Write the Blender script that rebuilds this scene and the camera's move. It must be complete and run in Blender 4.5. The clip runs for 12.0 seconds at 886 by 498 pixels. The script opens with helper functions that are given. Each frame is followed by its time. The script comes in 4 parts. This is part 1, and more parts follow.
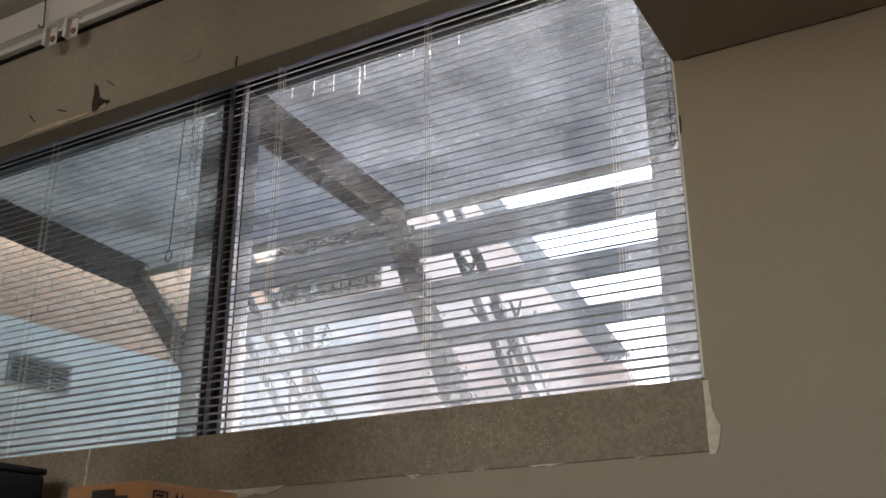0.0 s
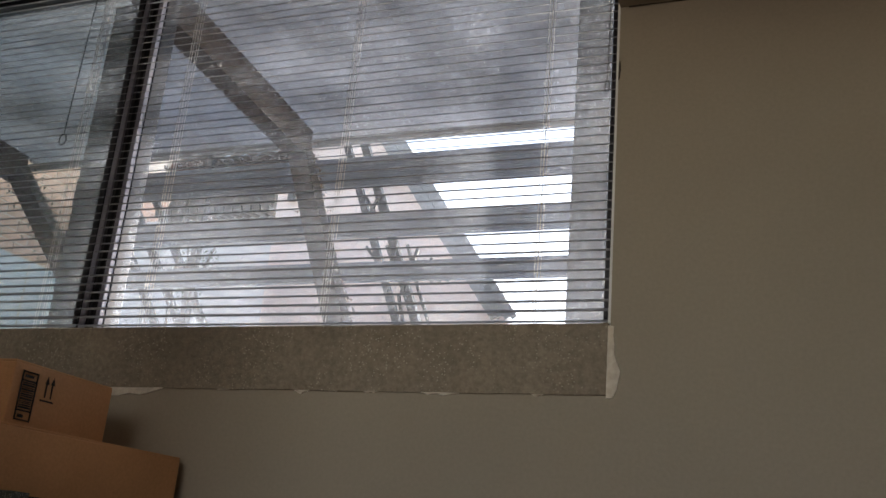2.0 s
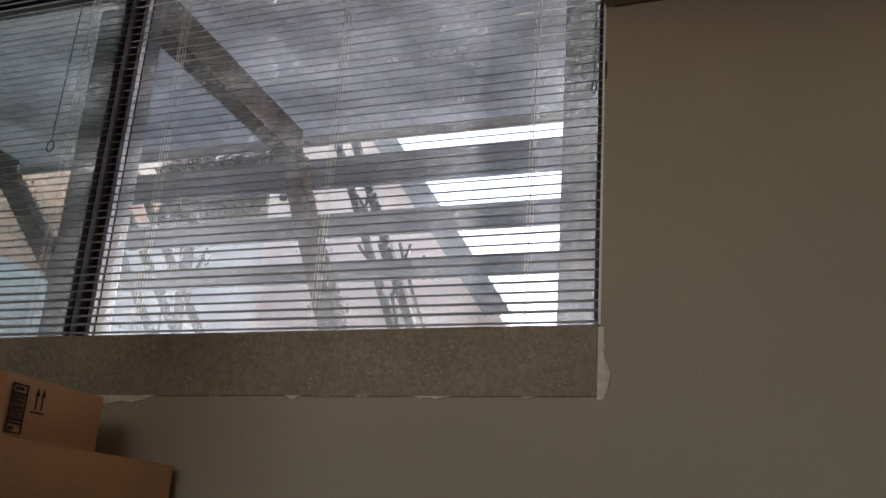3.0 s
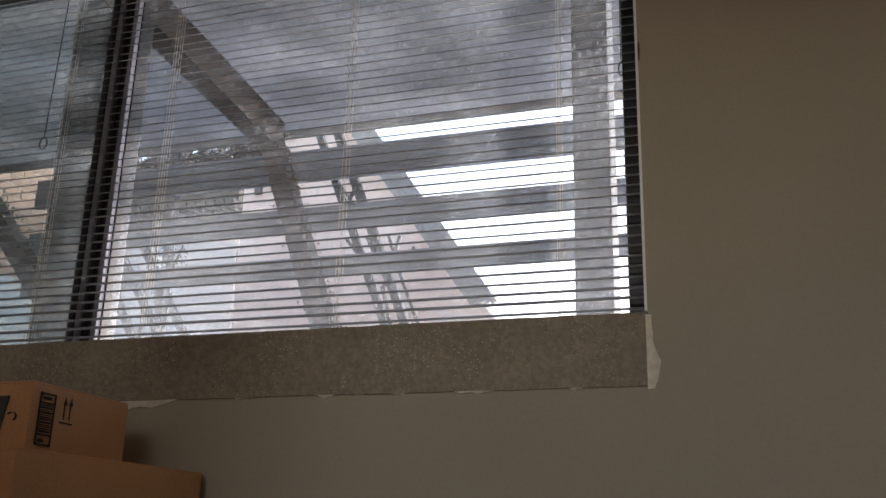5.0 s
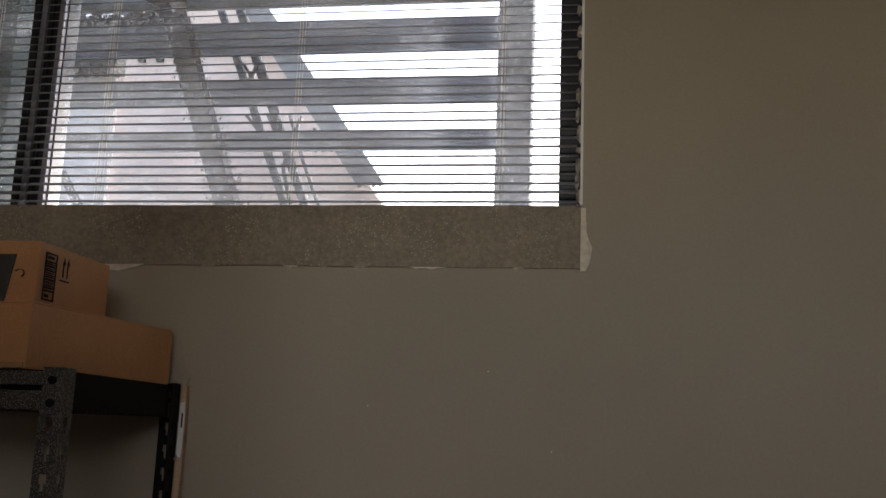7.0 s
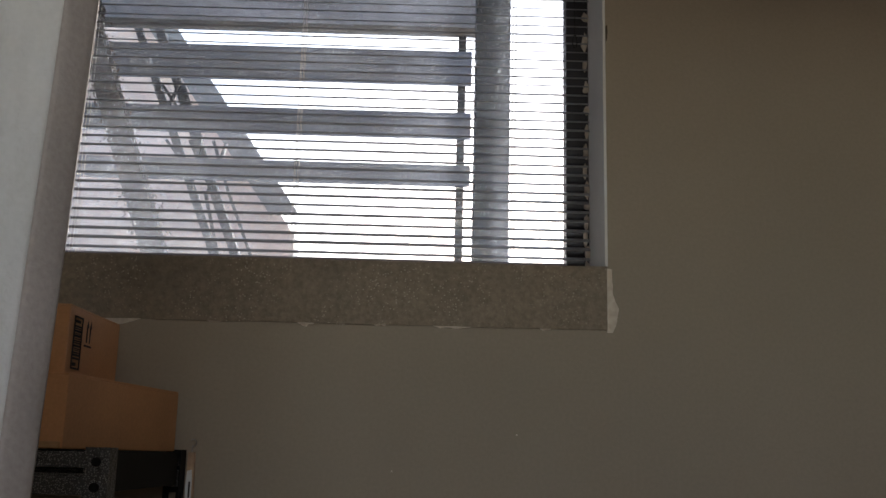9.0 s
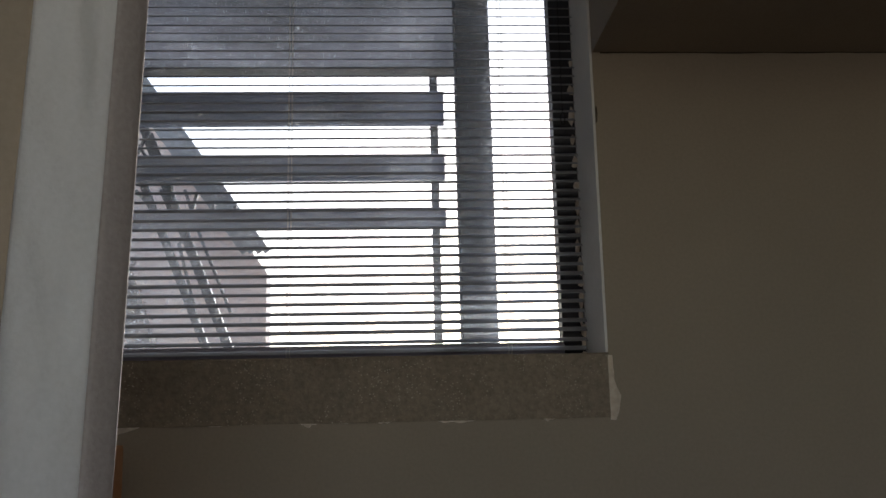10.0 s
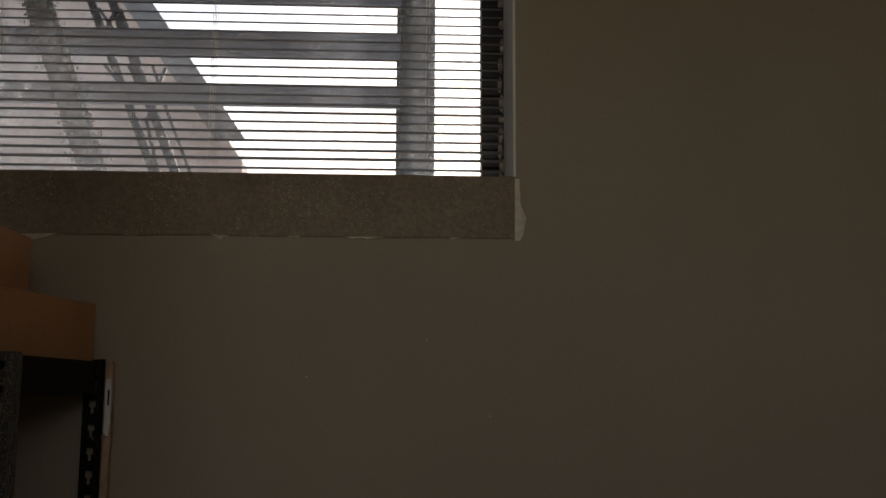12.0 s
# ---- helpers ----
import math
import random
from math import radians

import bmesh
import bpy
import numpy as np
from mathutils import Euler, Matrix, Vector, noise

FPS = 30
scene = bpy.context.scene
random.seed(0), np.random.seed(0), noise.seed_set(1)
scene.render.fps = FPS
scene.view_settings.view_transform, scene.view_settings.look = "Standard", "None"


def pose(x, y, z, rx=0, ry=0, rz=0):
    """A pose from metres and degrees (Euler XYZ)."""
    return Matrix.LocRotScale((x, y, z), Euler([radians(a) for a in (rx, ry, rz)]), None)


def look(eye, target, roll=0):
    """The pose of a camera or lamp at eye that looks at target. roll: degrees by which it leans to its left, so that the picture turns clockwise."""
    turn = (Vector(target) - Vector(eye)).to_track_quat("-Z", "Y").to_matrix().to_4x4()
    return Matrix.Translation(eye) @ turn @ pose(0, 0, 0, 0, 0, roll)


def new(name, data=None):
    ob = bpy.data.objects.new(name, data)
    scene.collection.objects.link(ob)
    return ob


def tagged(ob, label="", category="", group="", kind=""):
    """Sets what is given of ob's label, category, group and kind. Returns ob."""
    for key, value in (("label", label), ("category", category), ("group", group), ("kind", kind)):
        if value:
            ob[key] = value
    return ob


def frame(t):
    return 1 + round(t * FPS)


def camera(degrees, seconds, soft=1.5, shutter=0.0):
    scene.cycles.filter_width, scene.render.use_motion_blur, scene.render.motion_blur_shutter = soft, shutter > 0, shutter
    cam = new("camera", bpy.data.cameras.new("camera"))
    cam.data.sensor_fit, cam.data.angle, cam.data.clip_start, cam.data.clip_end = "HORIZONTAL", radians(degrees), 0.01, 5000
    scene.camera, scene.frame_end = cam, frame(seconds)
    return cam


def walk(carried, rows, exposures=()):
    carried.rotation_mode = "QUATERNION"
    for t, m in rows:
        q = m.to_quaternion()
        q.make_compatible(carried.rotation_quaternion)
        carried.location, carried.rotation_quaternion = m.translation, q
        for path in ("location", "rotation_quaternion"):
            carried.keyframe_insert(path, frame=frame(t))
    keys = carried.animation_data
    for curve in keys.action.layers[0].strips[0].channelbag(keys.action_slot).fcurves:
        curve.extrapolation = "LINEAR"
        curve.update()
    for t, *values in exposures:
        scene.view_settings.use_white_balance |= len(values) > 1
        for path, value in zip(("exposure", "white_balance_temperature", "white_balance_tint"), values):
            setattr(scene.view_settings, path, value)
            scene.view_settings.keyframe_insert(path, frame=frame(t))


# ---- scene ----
cam = camera(49.0, 12.0)
PATH = [
    (0, (0.499, -1.971, 1.549), (-0.423, -0.341, 2.251), -0.2),
    (0.5, (0.488, -1.954, 1.529), (-0.442, -0.33, 2.235), -0.1),
    (1, (0.461, -1.927, 1.529), (-0.464, -0.277, 2.148), 2.7),
    (1.5, (0.421, -1.929, 1.521), (-0.357, -0.192, 2.135), 3.9),
    (2, (0.403, -1.914, 1.484), (-0.318, -0.16, 2.118), 5.2),
    (2.5, (0.411, -1.909, 1.499), (-0.298, -0.143, 2.11), 4.8),
    (3, (0.415, -1.916, 1.507), (-0.297, -0.153, 2.128), 4.1),
    (5, (0.224, -1.918, 1.519), (-0.396, -0.116, 2.126), 1.6),
    (5.5, (0.16, -1.96, 1.521), (-0.355, -0.111, 2.084), 2.1),
    (6, (0.167, -2.162, 1.442), (-0.326, -0.293, 1.958), 2.6),
    (6.5, (0.135, -2.238, 1.486), (-0.259, -0.308, 1.834), 1.6),
    (7, (0.027, -2.224, 1.459), (-0.28, -0.285, 1.839), 2.2),
    (9, (-0.41, -2.214, 1.557), (-0.388, -0.26, 1.976), 1.4),
    (9.5, (-0.525, -2.239, 1.671), (-0.445, -0.291, 2.116), 0.7),
    (10, (-0.509, -2.249, 1.796), (-0.398, -0.292, 2.192), -1.3),
    (10.5, (-0.491, -2.242, 1.838), (-0.337, -0.277, 2.178), -2.7),
    (11, (-0.471, -2.244, 1.78), (-0.324, -0.28, 2.131), -1.6),
    (11.5, (-0.352, -2.262, 1.641), (-0.253, -0.297, 1.998), -0.2),
    (12, (-0.262, -2.265, 1.5), (-0.185, -0.287, 1.783), 0.3),
]
walk(cam, [(t, look(eye, target, roll)) for t, eye, target, roll in PATH],
     exposures=[(0, 3.08, 6750, 14), (1.0, 2.86, 6750, 14), (2.5, 2.55, 6800, 15), (5.0, 2.45, 6800, 16), (7.0, 2.45, 6800, 15.5), (9.0, 2.25, 6600, 14.5), (9.5, 1.95, 6450, 13.5), (10.5, 1.55, 6450, 13.5), (11.3, 1.35, 6950, 15), (12.0, 1.3, 7500, 15.5)])

# ---- world, sun and large lights ----
world = bpy.data.worlds.new("world")
scene.world = world
world.use_nodes = True
wn = world.node_tree.nodes
sky = wn.new("ShaderNodeTexSky")
sky.sky_type = "NISHITA"
sky.sun_disc = False
sky.sun_elevation = radians(10)
sky.sun_rotation = 0.157
sky.air_density, sky.dust_density, sky.ozone_density = 1.0, 0.8, 2.0
wn["Background"].inputs["Strength"].default_value = 0.15
veil = wn.new("ShaderNodeHueSaturation")
veil.inputs["Saturation"].default_value = 0.7
world.node_tree.links.new(sky.outputs["Color"], veil.inputs["Color"])
world.node_tree.links.new(veil.outputs["Color"], wn["Background"].inputs["Color"])

sun = new("sun", bpy.data.lights.new("sun", "SUN"))
sun.data.energy, sun.data.angle, sun.data.color = 1.3, radians(4), (1.0, 0.97, 0.93)
sun.matrix_world = look((1.54, 9.73, 1.73), (0, 0, 0))

# daylight through the two openings in the rear wall: a wide one, and a narrow one higher up
for name, wide, high, power, tint, eye, aim in (
        ("rear_opening_daylight", 2.1, 1.05, 4.3, (1.0, 0.915, 0.85), (-0.3, -5.05, 2.5), (-0.8, 0.0, 1.4)),
        ("high_opening_daylight", 0.6, 1.0, 1.4, (1.0, 0.94, 0.87), (1.15, -5.05, 2.75), (-0.9, 0.0, 1.6))):
    lamp = new(name, bpy.data.lights.new(name, "AREA"))
    lamp.data.shape, lamp.data.size, lamp.data.size_y = "RECTANGLE", wide, high
    lamp.data.energy, lamp.data.color = power, tint
    lamp.matrix_world = look(eye, aim)


# ---- materials ----
def material(name, color, rough=0.7, metal=0.0, grain=60.0, amount=0.12, broad=3.0, bump=0.15, second=None, random_mix=0.0):
    """A surface with broad stains, fine grain and relief."""
    m = bpy.data.materials.new(name)
    m.use_nodes = True
    nt = m.node_tree
    n, l = nt.nodes, nt.links
    b = n["Principled BSDF"]
    b.inputs["Roughness"].default_value, b.inputs["Metallic"].default_value = rough, metal
    co = n.new("ShaderNodeTexCoord")
    geo = co.outputs["Object"]
    t1, t2 = n.new("ShaderNodeTexNoise"), n.new("ShaderNodeTexNoise")
    t1.inputs["Scale"].default_value, t1.inputs["Detail"].default_value = broad, 6
    t2.inputs["Scale"].default_value, t2.inputs["Detail"].default_value = grain, 5
    for t in (t1, t2):
        l.new(geo, t.inputs["Vector"])
    mixa = n.new("ShaderNodeMix")
    mixa.data_type = "RGBA"
    dark = second or tuple(c * (1 - 2.2 * amount) for c in color)
    light = tuple(min(1, c * (1 + amount)) for c in color)
    mixa.inputs["A"].default_value, mixa.inputs["B"].default_value = (*dark, 1), (*light, 1)
    ramp = n.new("ShaderNodeMapRange")
    ramp.inputs["From Min"].default_value, ramp.inputs["From Max"].default_value = 0.3, 0.66
    l.new(t1.outputs["Fac"], ramp.inputs["Value"])
    l.new(ramp.outputs["Result"], mixa.inputs["Factor"])
    mixb = n.new("ShaderNodeMix")
    mixb.data_type, mixb.blend_type = "RGBA", "OVERLAY"
    mixb.inputs["Factor"].default_value = min(1.0, amount * 3)
    l.new(mixa.outputs["Result"], mixb.inputs["A"])
    l.new(t2.outputs["Fac"], mixb.inputs["B"])
    last = mixb.outputs["Result"]
    if random_mix:
        info = n.new("ShaderNodeObjectInfo")
        hsv = n.new("ShaderNodeHueSaturation")
        mr = n.new("ShaderNodeMapRange")
        mr.inputs["To Min"].default_value, mr.inputs["To Max"].default_value = 1 - random_mix, 1 + random_mix
        l.new(info.outputs["Random"], mr.inputs["Value"])
        l.new(mr.outputs["Result"], hsv.inputs["Value"])
        l.new(last, hsv.inputs["Color"])
        last = hsv.outputs["Color"]
    l.new(last, b.inputs["Base Color"])
    bp = n.new("ShaderNodeBump")
    bp.inputs["Strength"].default_value, bp.inputs["Distance"].default_value = bump, 0.004
    l.new(t2.outputs["Fac"], bp.inputs["Height"])
    l.new(bp.outputs["Normal"], b.inputs["Normal"])
    return m


def speckled(name, color, fleck, scale=140.0, rough=0.85, reach=0.16, bump=0.5, cover=0.48):
    """Concrete or hammered paint: a grained surface with small flecks of another colour. On hammered paint the flecks
    paint in glints.
    """
    m = material(name, color, rough, 0.0, 90.0, 0.16, 2.5, bump)
    nt = m.node_tree
    n, l = nt.nodes, nt.links
    b = n["Principled BSDF"]
    old = b.inputs["Base Color"].links[0].from_socket
    co, v, r, mix = n.new("ShaderNodeTexCoord"), n.new("ShaderNodeTexVoronoi"), n.new("ShaderNodeMapRange"), n.new("ShaderNodeMix")
    patch, pr, mul = n.new("ShaderNodeTexNoise"), n.new("ShaderNodeMapRange"), n.new("ShaderNodeMath")
    patch.inputs["Scale"].default_value = 9.0
    v.inputs["Scale"].default_value = scale
    r.inputs["From Min"].default_value, r.inputs["From Max"].default_value = reach, reach * 0.6
    pr.inputs["From Min"].default_value, pr.inputs["From Max"].default_value = cover, cover + 0.14
    mul.operation = "MULTIPLY"
    mix.data_type = "RGBA"
    mix.inputs["B"].default_value = (*fleck, 1)
    l.new(co.outputs["Object"], v.inputs["Vector"])
    l.new(co.outputs["Object"], patch.inputs["Vector"])
    l.new(v.outputs["Distance"], r.inputs["Value"])
    l.new(patch.outputs["Fac"], pr.inputs["Value"])
    l.new(r.outputs["Result"], mul.inputs[0])
    l.new(pr.outputs["Result"], mul.inputs[1])
    l.new(mul.outputs["Value"], mix.inputs["Factor"])
    l.new(old, mix.inputs["A"])
    l.new(mix.outputs["Result"], b.inputs["Base Color"])
    return m


def dirty_glass(name, tint):
    """A thin pane: clear, a little glossy, with dried spots, dust film and slanting smears that scatter daylight. Extra
    film low down paints in sun haze.
    """
    m = bpy.data.materials.new(name)
    m.use_nodes = True
    nt = m.node_tree
    n, l = nt.nodes, nt.links
    n.remove(n["Principled BSDF"])
    out = n["Material Output"]
    clear, gloss, dust, haze = n.new("ShaderNodeBsdfTransparent"), n.new("ShaderNodeBsdfGlossy"), n.new("ShaderNodeBsdfTranslucent"), n.new("ShaderNodeBsdfDiffuse")
    clear.inputs["Color"].default_value = (*tint, 1)
    gloss.inputs["Roughness"].default_value = 0.02
    dust.inputs["Color"].default_value = (0.76, 0.84, 0.95, 1)
    haze.inputs["Color"].default_value = (0.5, 0.5, 0.48, 1)
    co = n.new("ShaderNodeTexCoord")
    spots, film, smear, mp = n.new("ShaderNodeTexVoronoi"), n.new("ShaderNodeTexNoise"), n.new("ShaderNodeTexNoise"), n.new("ShaderNodeMapping")
    spots.inputs["Scale"].default_value, spots.inputs["Randomness"].default_value = 1.0, 1
    mp2 = n.new("ShaderNodeMapping")
    mp.vector_type = mp2.vector_type = "TEXTURE"
    mp2.inputs["Rotation"].default_value = (0, radians(33), 0)
    mp2.inputs["Scale"].default_value = (1 / 680, 1 / 30, 1 / 110)
    film.inputs["Scale"].default_value, film.inputs["Detail"].default_value = 2.2, 5
    mp.inputs["Rotation"].default_value = (0, radians(28), 0)
    mp.inputs["Scale"].default_value = (1 / 170, 1, 1 / 20)
    smear.inputs["Scale"].default_value, smear.inputs["Detail"].default_value = 1.0, 2
    l.new(co.outputs["Object"], mp2.inputs["Vector"])
    l.new(mp2.outputs["Vector"], spots.inputs["Vector"])
    l.new(co.outputs["Object"], film.inputs["Vector"])
    l.new(co.outputs["Object"], mp.inputs["Vector"])
    l.new(mp.outputs["Vector"], smear.inputs["Vector"])

    def ranged(socket, a, b, lo, hi):
        r = n.new("ShaderNodeMapRange")
        for key, value in (("From Min", a), ("From Max", b), ("To Min", lo), ("To Max", hi)):
            r.inputs[key].default_value = value
        l.new(socket, r.inputs["Value"])
        return r.outputs["Result"]

    def joined(op, a, b):
        x = n.new("ShaderNodeMath")
        x.operation, x.use_clamp = op, True
        l.new(a, x.inputs[0])
        l.new(b, x.inputs[1])
        return x.outputs["Value"]

    fspot = ranged(spots.outputs["Distance"], 0.32, 0.16, 0.0, 0.85)
    keep = ranged(spots.outputs["Color"], 0.62, 0.70, 0.0, 1.0)
    fsmear = ranged(smear.outputs["Fac"], 0.60, 0.74, 0.0, 0.15)
    ffilm_glare = ranged(film.outputs["Fac"], 0.35, 0.7, 0.002, 0.018)
    patch = ranged(film.outputs["Fac"], 0.40, 0.62, 0.55, 1.0)
    # film grows towards the sill, painting in the haze of the low sun
    low = n.new("ShaderNodeSeparateXYZ")
    l.new(co.outputs["Object"], low.inputs[0])
    ffilm_glare = joined("ADD", ffilm_glare, joined("MULTIPLY", ranged(low.outputs["Z"], 2.75, 2.05, 0.0, 0.08), patch))
    total = joined("ADD", joined("MULTIPLY", joined("ADD", joined("MULTIPLY", fspot, keep), fsmear), patch), ffilm_glare)
    grime, pane, full = n.new("ShaderNodeMixShader"), n.new("ShaderNodeMixShader"), n.new("ShaderNodeMixShader")
    grime.inputs["Fac"].default_value = 0.3
    l.new(dust.outputs[0], grime.inputs[1])
    l.new(haze.outputs[0], grime.inputs[2])
    pane.inputs["Fac"].default_value = 0.035
    l.new(clear.outputs[0], pane.inputs[1])
    l.new(gloss.outputs[0], pane.inputs[2])
    l.new(total, full.inputs["Fac"])
    l.new(pane.outputs[0], full.inputs[1])
    l.new(grime.outputs[0], full.inputs[2])
    l.new(full.outputs[0], out.inputs["Surface"])
    return m


def sheet(name, color, stain, share):
    """A weathered roof sheet that lets part of the daylight through."""
    m = material(name, color, 0.7, 0, 30, 0.12, 2.2, 0.2, second=stain)
    n, l = m.node_tree.nodes, m.node_tree.links
    b, out = n["Principled BSDF"], n["Material Output"]
    tr, mix = n.new("ShaderNodeBsdfTranslucent"), n.new("ShaderNodeMixShader")
    l.new(b.inputs["Base Color"].links[0].from_socket, tr.inputs["Color"])
    mix.inputs["Fac"].default_value = share
    l.new(b.outputs[0], mix.inputs[1])
    l.new(tr.outputs[0], mix.inputs[2])
    l.new(mix.outputs[0], out.inputs["Surface"])
    return m


WALL = material("wall_paint", (0.315, 0.260, 0.196), 0.75, 0, 120, 0.035, 1.6, 0.12)
LINTEL = material("lintel_plaster", (0.42, 0.38, 0.30), 0.8, 0, 40, 0.06, 2.2, 0.3)
WHITE_PAINT = material("reveal_paint", (0.74, 0.73, 0.70), 0.6, 0, 70, 0.05, 3, 0.2)
CEILING = material("ceiling_paint", (0.74, 0.71, 0.63), 0.8, 0, 60, 0.05, 2, 0.15)
CONCRETE = speckled("sill_concrete", (0.245, 0.197, 0.143), (0.47, 0.41, 0.33), 135, 0.85, 0.25, 1.0, 0.44)
PLASTER = material("broken_plaster", (0.66, 0.575, 0.47), 0.9, 0, 80, 0.12, 12, 0.6)
HOLLOW = material("dark_hollow", (0.09, 0.075, 0.055), 0.95, 0, 60, 0.2, 8, 0.4)
FLOOR = material("floor_screed", (0.30, 0.285, 0.26), 0.6, 0, 50, 0.1, 1.2, 0.2)
FRAME = material("dark_aluminium", (0.030, 0.029, 0.034), 0.42, 0.3, 120, 0.1, 6, 0.05)
GREY_ALU = material("grey_aluminium", (0.27, 0.26, 0.31), 0.6, 0.0, 120, 0.06, 6, 0.05)
SLAT = material("slat_enamel", (0.20, 0.20, 0.21), 0.4, 0.1, 90, 0.08, 5, 0.03)
CORD = material("blind_cord", (0.55, 0.53, 0.5), 0.9, 0, 300, 0.1, 30, 0.1)
RAIL_WHITE = material("white_enamel", (0.88, 0.87, 0.85), 0.35, 0, 50, 0.04, 4, 0.05)
RUST = material("rust", (0.32, 0.15, 0.07), 0.9, 0, 120, 0.25, 20, 0.4)
BLACK = material("black_rubber", (0.012, 0.012, 0.012), 0.5, 0, 80, 0.1, 6, 0.05)
GLASS = dirty_glass("dirty_glass", (0.9, 0.92, 0.94))
GREEN_GLASS = dirty_glass("greenish_dirty_glass", (0.835, 0.885, 0.865))
DRIP = sheet("white_drips", (0.9, 0.9, 0.89), (0.8, 0.8, 0.79), 0.8)
POST = speckled("weathered_post", (0.052, 0.062, 0.078), (0.36, 0.37, 0.35), 150, 0.8, 0.2)
ROOF_SHEET = sheet("translucent_roof_sheet", (0.25, 0.238, 0.235), (0.09, 0.086, 0.084), 0.55)
RAFTER = material("stained_rafter", (0.045, 0.030, 0.025), 0.8, 0, 45, 0.25, 5, 0.4)
BOARD = material("slate_blue_board", (0.165, 0.195, 0.275), 0.65, 0, 60, 0.12, 4, 0.2, random_mix=0.08)
ROOF_UNDER = material("roof_sheet", (0.26, 0.26, 0.265), 0.7, 0, 30, 0.14, 2.6, 0.2, second=(0.15, 0.145, 0.14))
BRICK = material("fired_brick", (0.46, 0.29, 0.215), 0.85, 0, 60, 0.12, 6, 0.4, random_mix=0.16)
MORTAR = material("mortar", (0.55, 0.48, 0.41), 0.9, 0, 70, 0.1, 5, 0.4)
RENDER = material("pale_render", (0.50, 0.525, 0.54), 0.85, 0, 60, 0.06, 2, 0.3)
VENT = material("vent_metal", (0.20, 0.21, 0.22), 0.6, 0.3, 60, 0.1, 8, 0.1)
GROUND = material("yard_concrete", (0.55, 0.53, 0.49), 0.85, 0, 40, 0.1, 0.8, 0.3)
HOUSE = material("house_render", (0.78, 0.63, 0.56), 0.85, 0, 30, 0.10, 2.5, 0.3)
TILE = material("roof_tile", (0.036, 0.033, 0.027), 0.8, 0, 30, 0.15, 2, 0.4, random_mix=0.15)
DARK_TRIM = material("dark_trim", (0.05, 0.05, 0.052), 0.6, 0, 50, 0.1, 4, 0.1)
PANE_DARK = material("far_window_pane", (0.10, 0.12, 0.14), 0.15, 0, 20, 0.05, 2, 0.0)
LEAF = material("leaf", (0.055, 0.075, 0.04), 0.7, 0, 40, 0.25, 3, 0.2)
CREEPER = material("creeper_leaf", (0.15, 0.072, 0.05), 0.7, 0, 40, 0.3, 9, 0.2, second=(0.05, 0.055, 0.03))
BARK = material("bark", (0.10, 0.08, 0.06), 0.9, 0, 50, 0.2, 5, 0.6)
CARD = material("cardboard", (0.52, 0.26, 0.115), 0.8, 0, 150, 0.06, 5, 0.12)
CARD_EDGE = material("cardboard_edge", (0.36, 0.21, 0.10), 0.85, 0, 150, 0.08, 8, 0.2)
INK = material("print_ink", (0.035, 0.03, 0.028), 0.7, 0, 100, 0.1, 10, 0.02)
TAPE = material("dark_label_film", (0.05, 0.047, 0.043), 0.35, 0, 60, 0.15, 9, 0.1)
PALE_PRINT = material("pale_print", (0.42, 0.39, 0.34), 0.7, 0, 60, 0.05, 9, 0.02)
# pale flecks are painted glints on the hammered relief
HAMMERED = speckled("hammered_enamel_glints", (0.030, 0.030, 0.029), (0.20, 0.195, 0.18), 300, 0.34, 0.42, 1.0, 0.1)
# black enamel taken near black: the shade inside the rack is in this colour
RACK_SHADED = material("shaded_black_enamel", (0.005, 0.005, 0.005), 0.6, 0.0, 120, 0.1, 6, 0.1)
STEEL = material("zinc_bolt", (0.4, 0.39, 0.36), 0.35, 0.9, 120, 0.1, 9, 0.1)
CLOTH = material("white_cloth", (0.66, 0.655, 0.64), 0.9, 0, 160, 0.05, 3.5, 0.25)
# the same cloth, darkened to paint in the shade on its folded side
SHADED_HEM = material("shaded_cloth_hem", (0.40, 0.355, 0.33), 0.9, 0, 160, 0.06, 5, 0.3)
STICK_WOOD = material("tan_wood", (0.46, 0.30, 0.19), 0.75, 0, 60, 0.15, 9, 0.3)


for matt in (RACK_SHADED, BLACK, HOLLOW, INK):
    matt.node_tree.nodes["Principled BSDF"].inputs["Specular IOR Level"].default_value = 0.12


# ---- mesh helpers ----
def mesh_of(bm, mat, name, smooth=False):
    me = bpy.data.meshes.new(name)
    bmesh.ops.recalc_face_normals(bm, faces=bm.faces)
    bm.to_mesh(me)
    bm.free()
    for mm in (mat if isinstance(mat, (list, tuple)) else [mat]):
        me.materials.append(mm)
    if smooth:
        for p in me.polygons:
            p.use_smooth = True
    return me


def part(name, bm, mat, parent=None, label="", smooth=False):
    ob = new(name, mesh_of(bm, mat, name, smooth))
    if parent is not None:
        ob.parent = parent
    if label:
        ob["label"] = label
    return ob


def thing(name, label, category, group="", kind="", at=(0, 0, 0)):
    ob = new(name)
    ob.empty_display_size = 0.05
    ob.location = at
    return tagged(ob, label, category, group, kind)


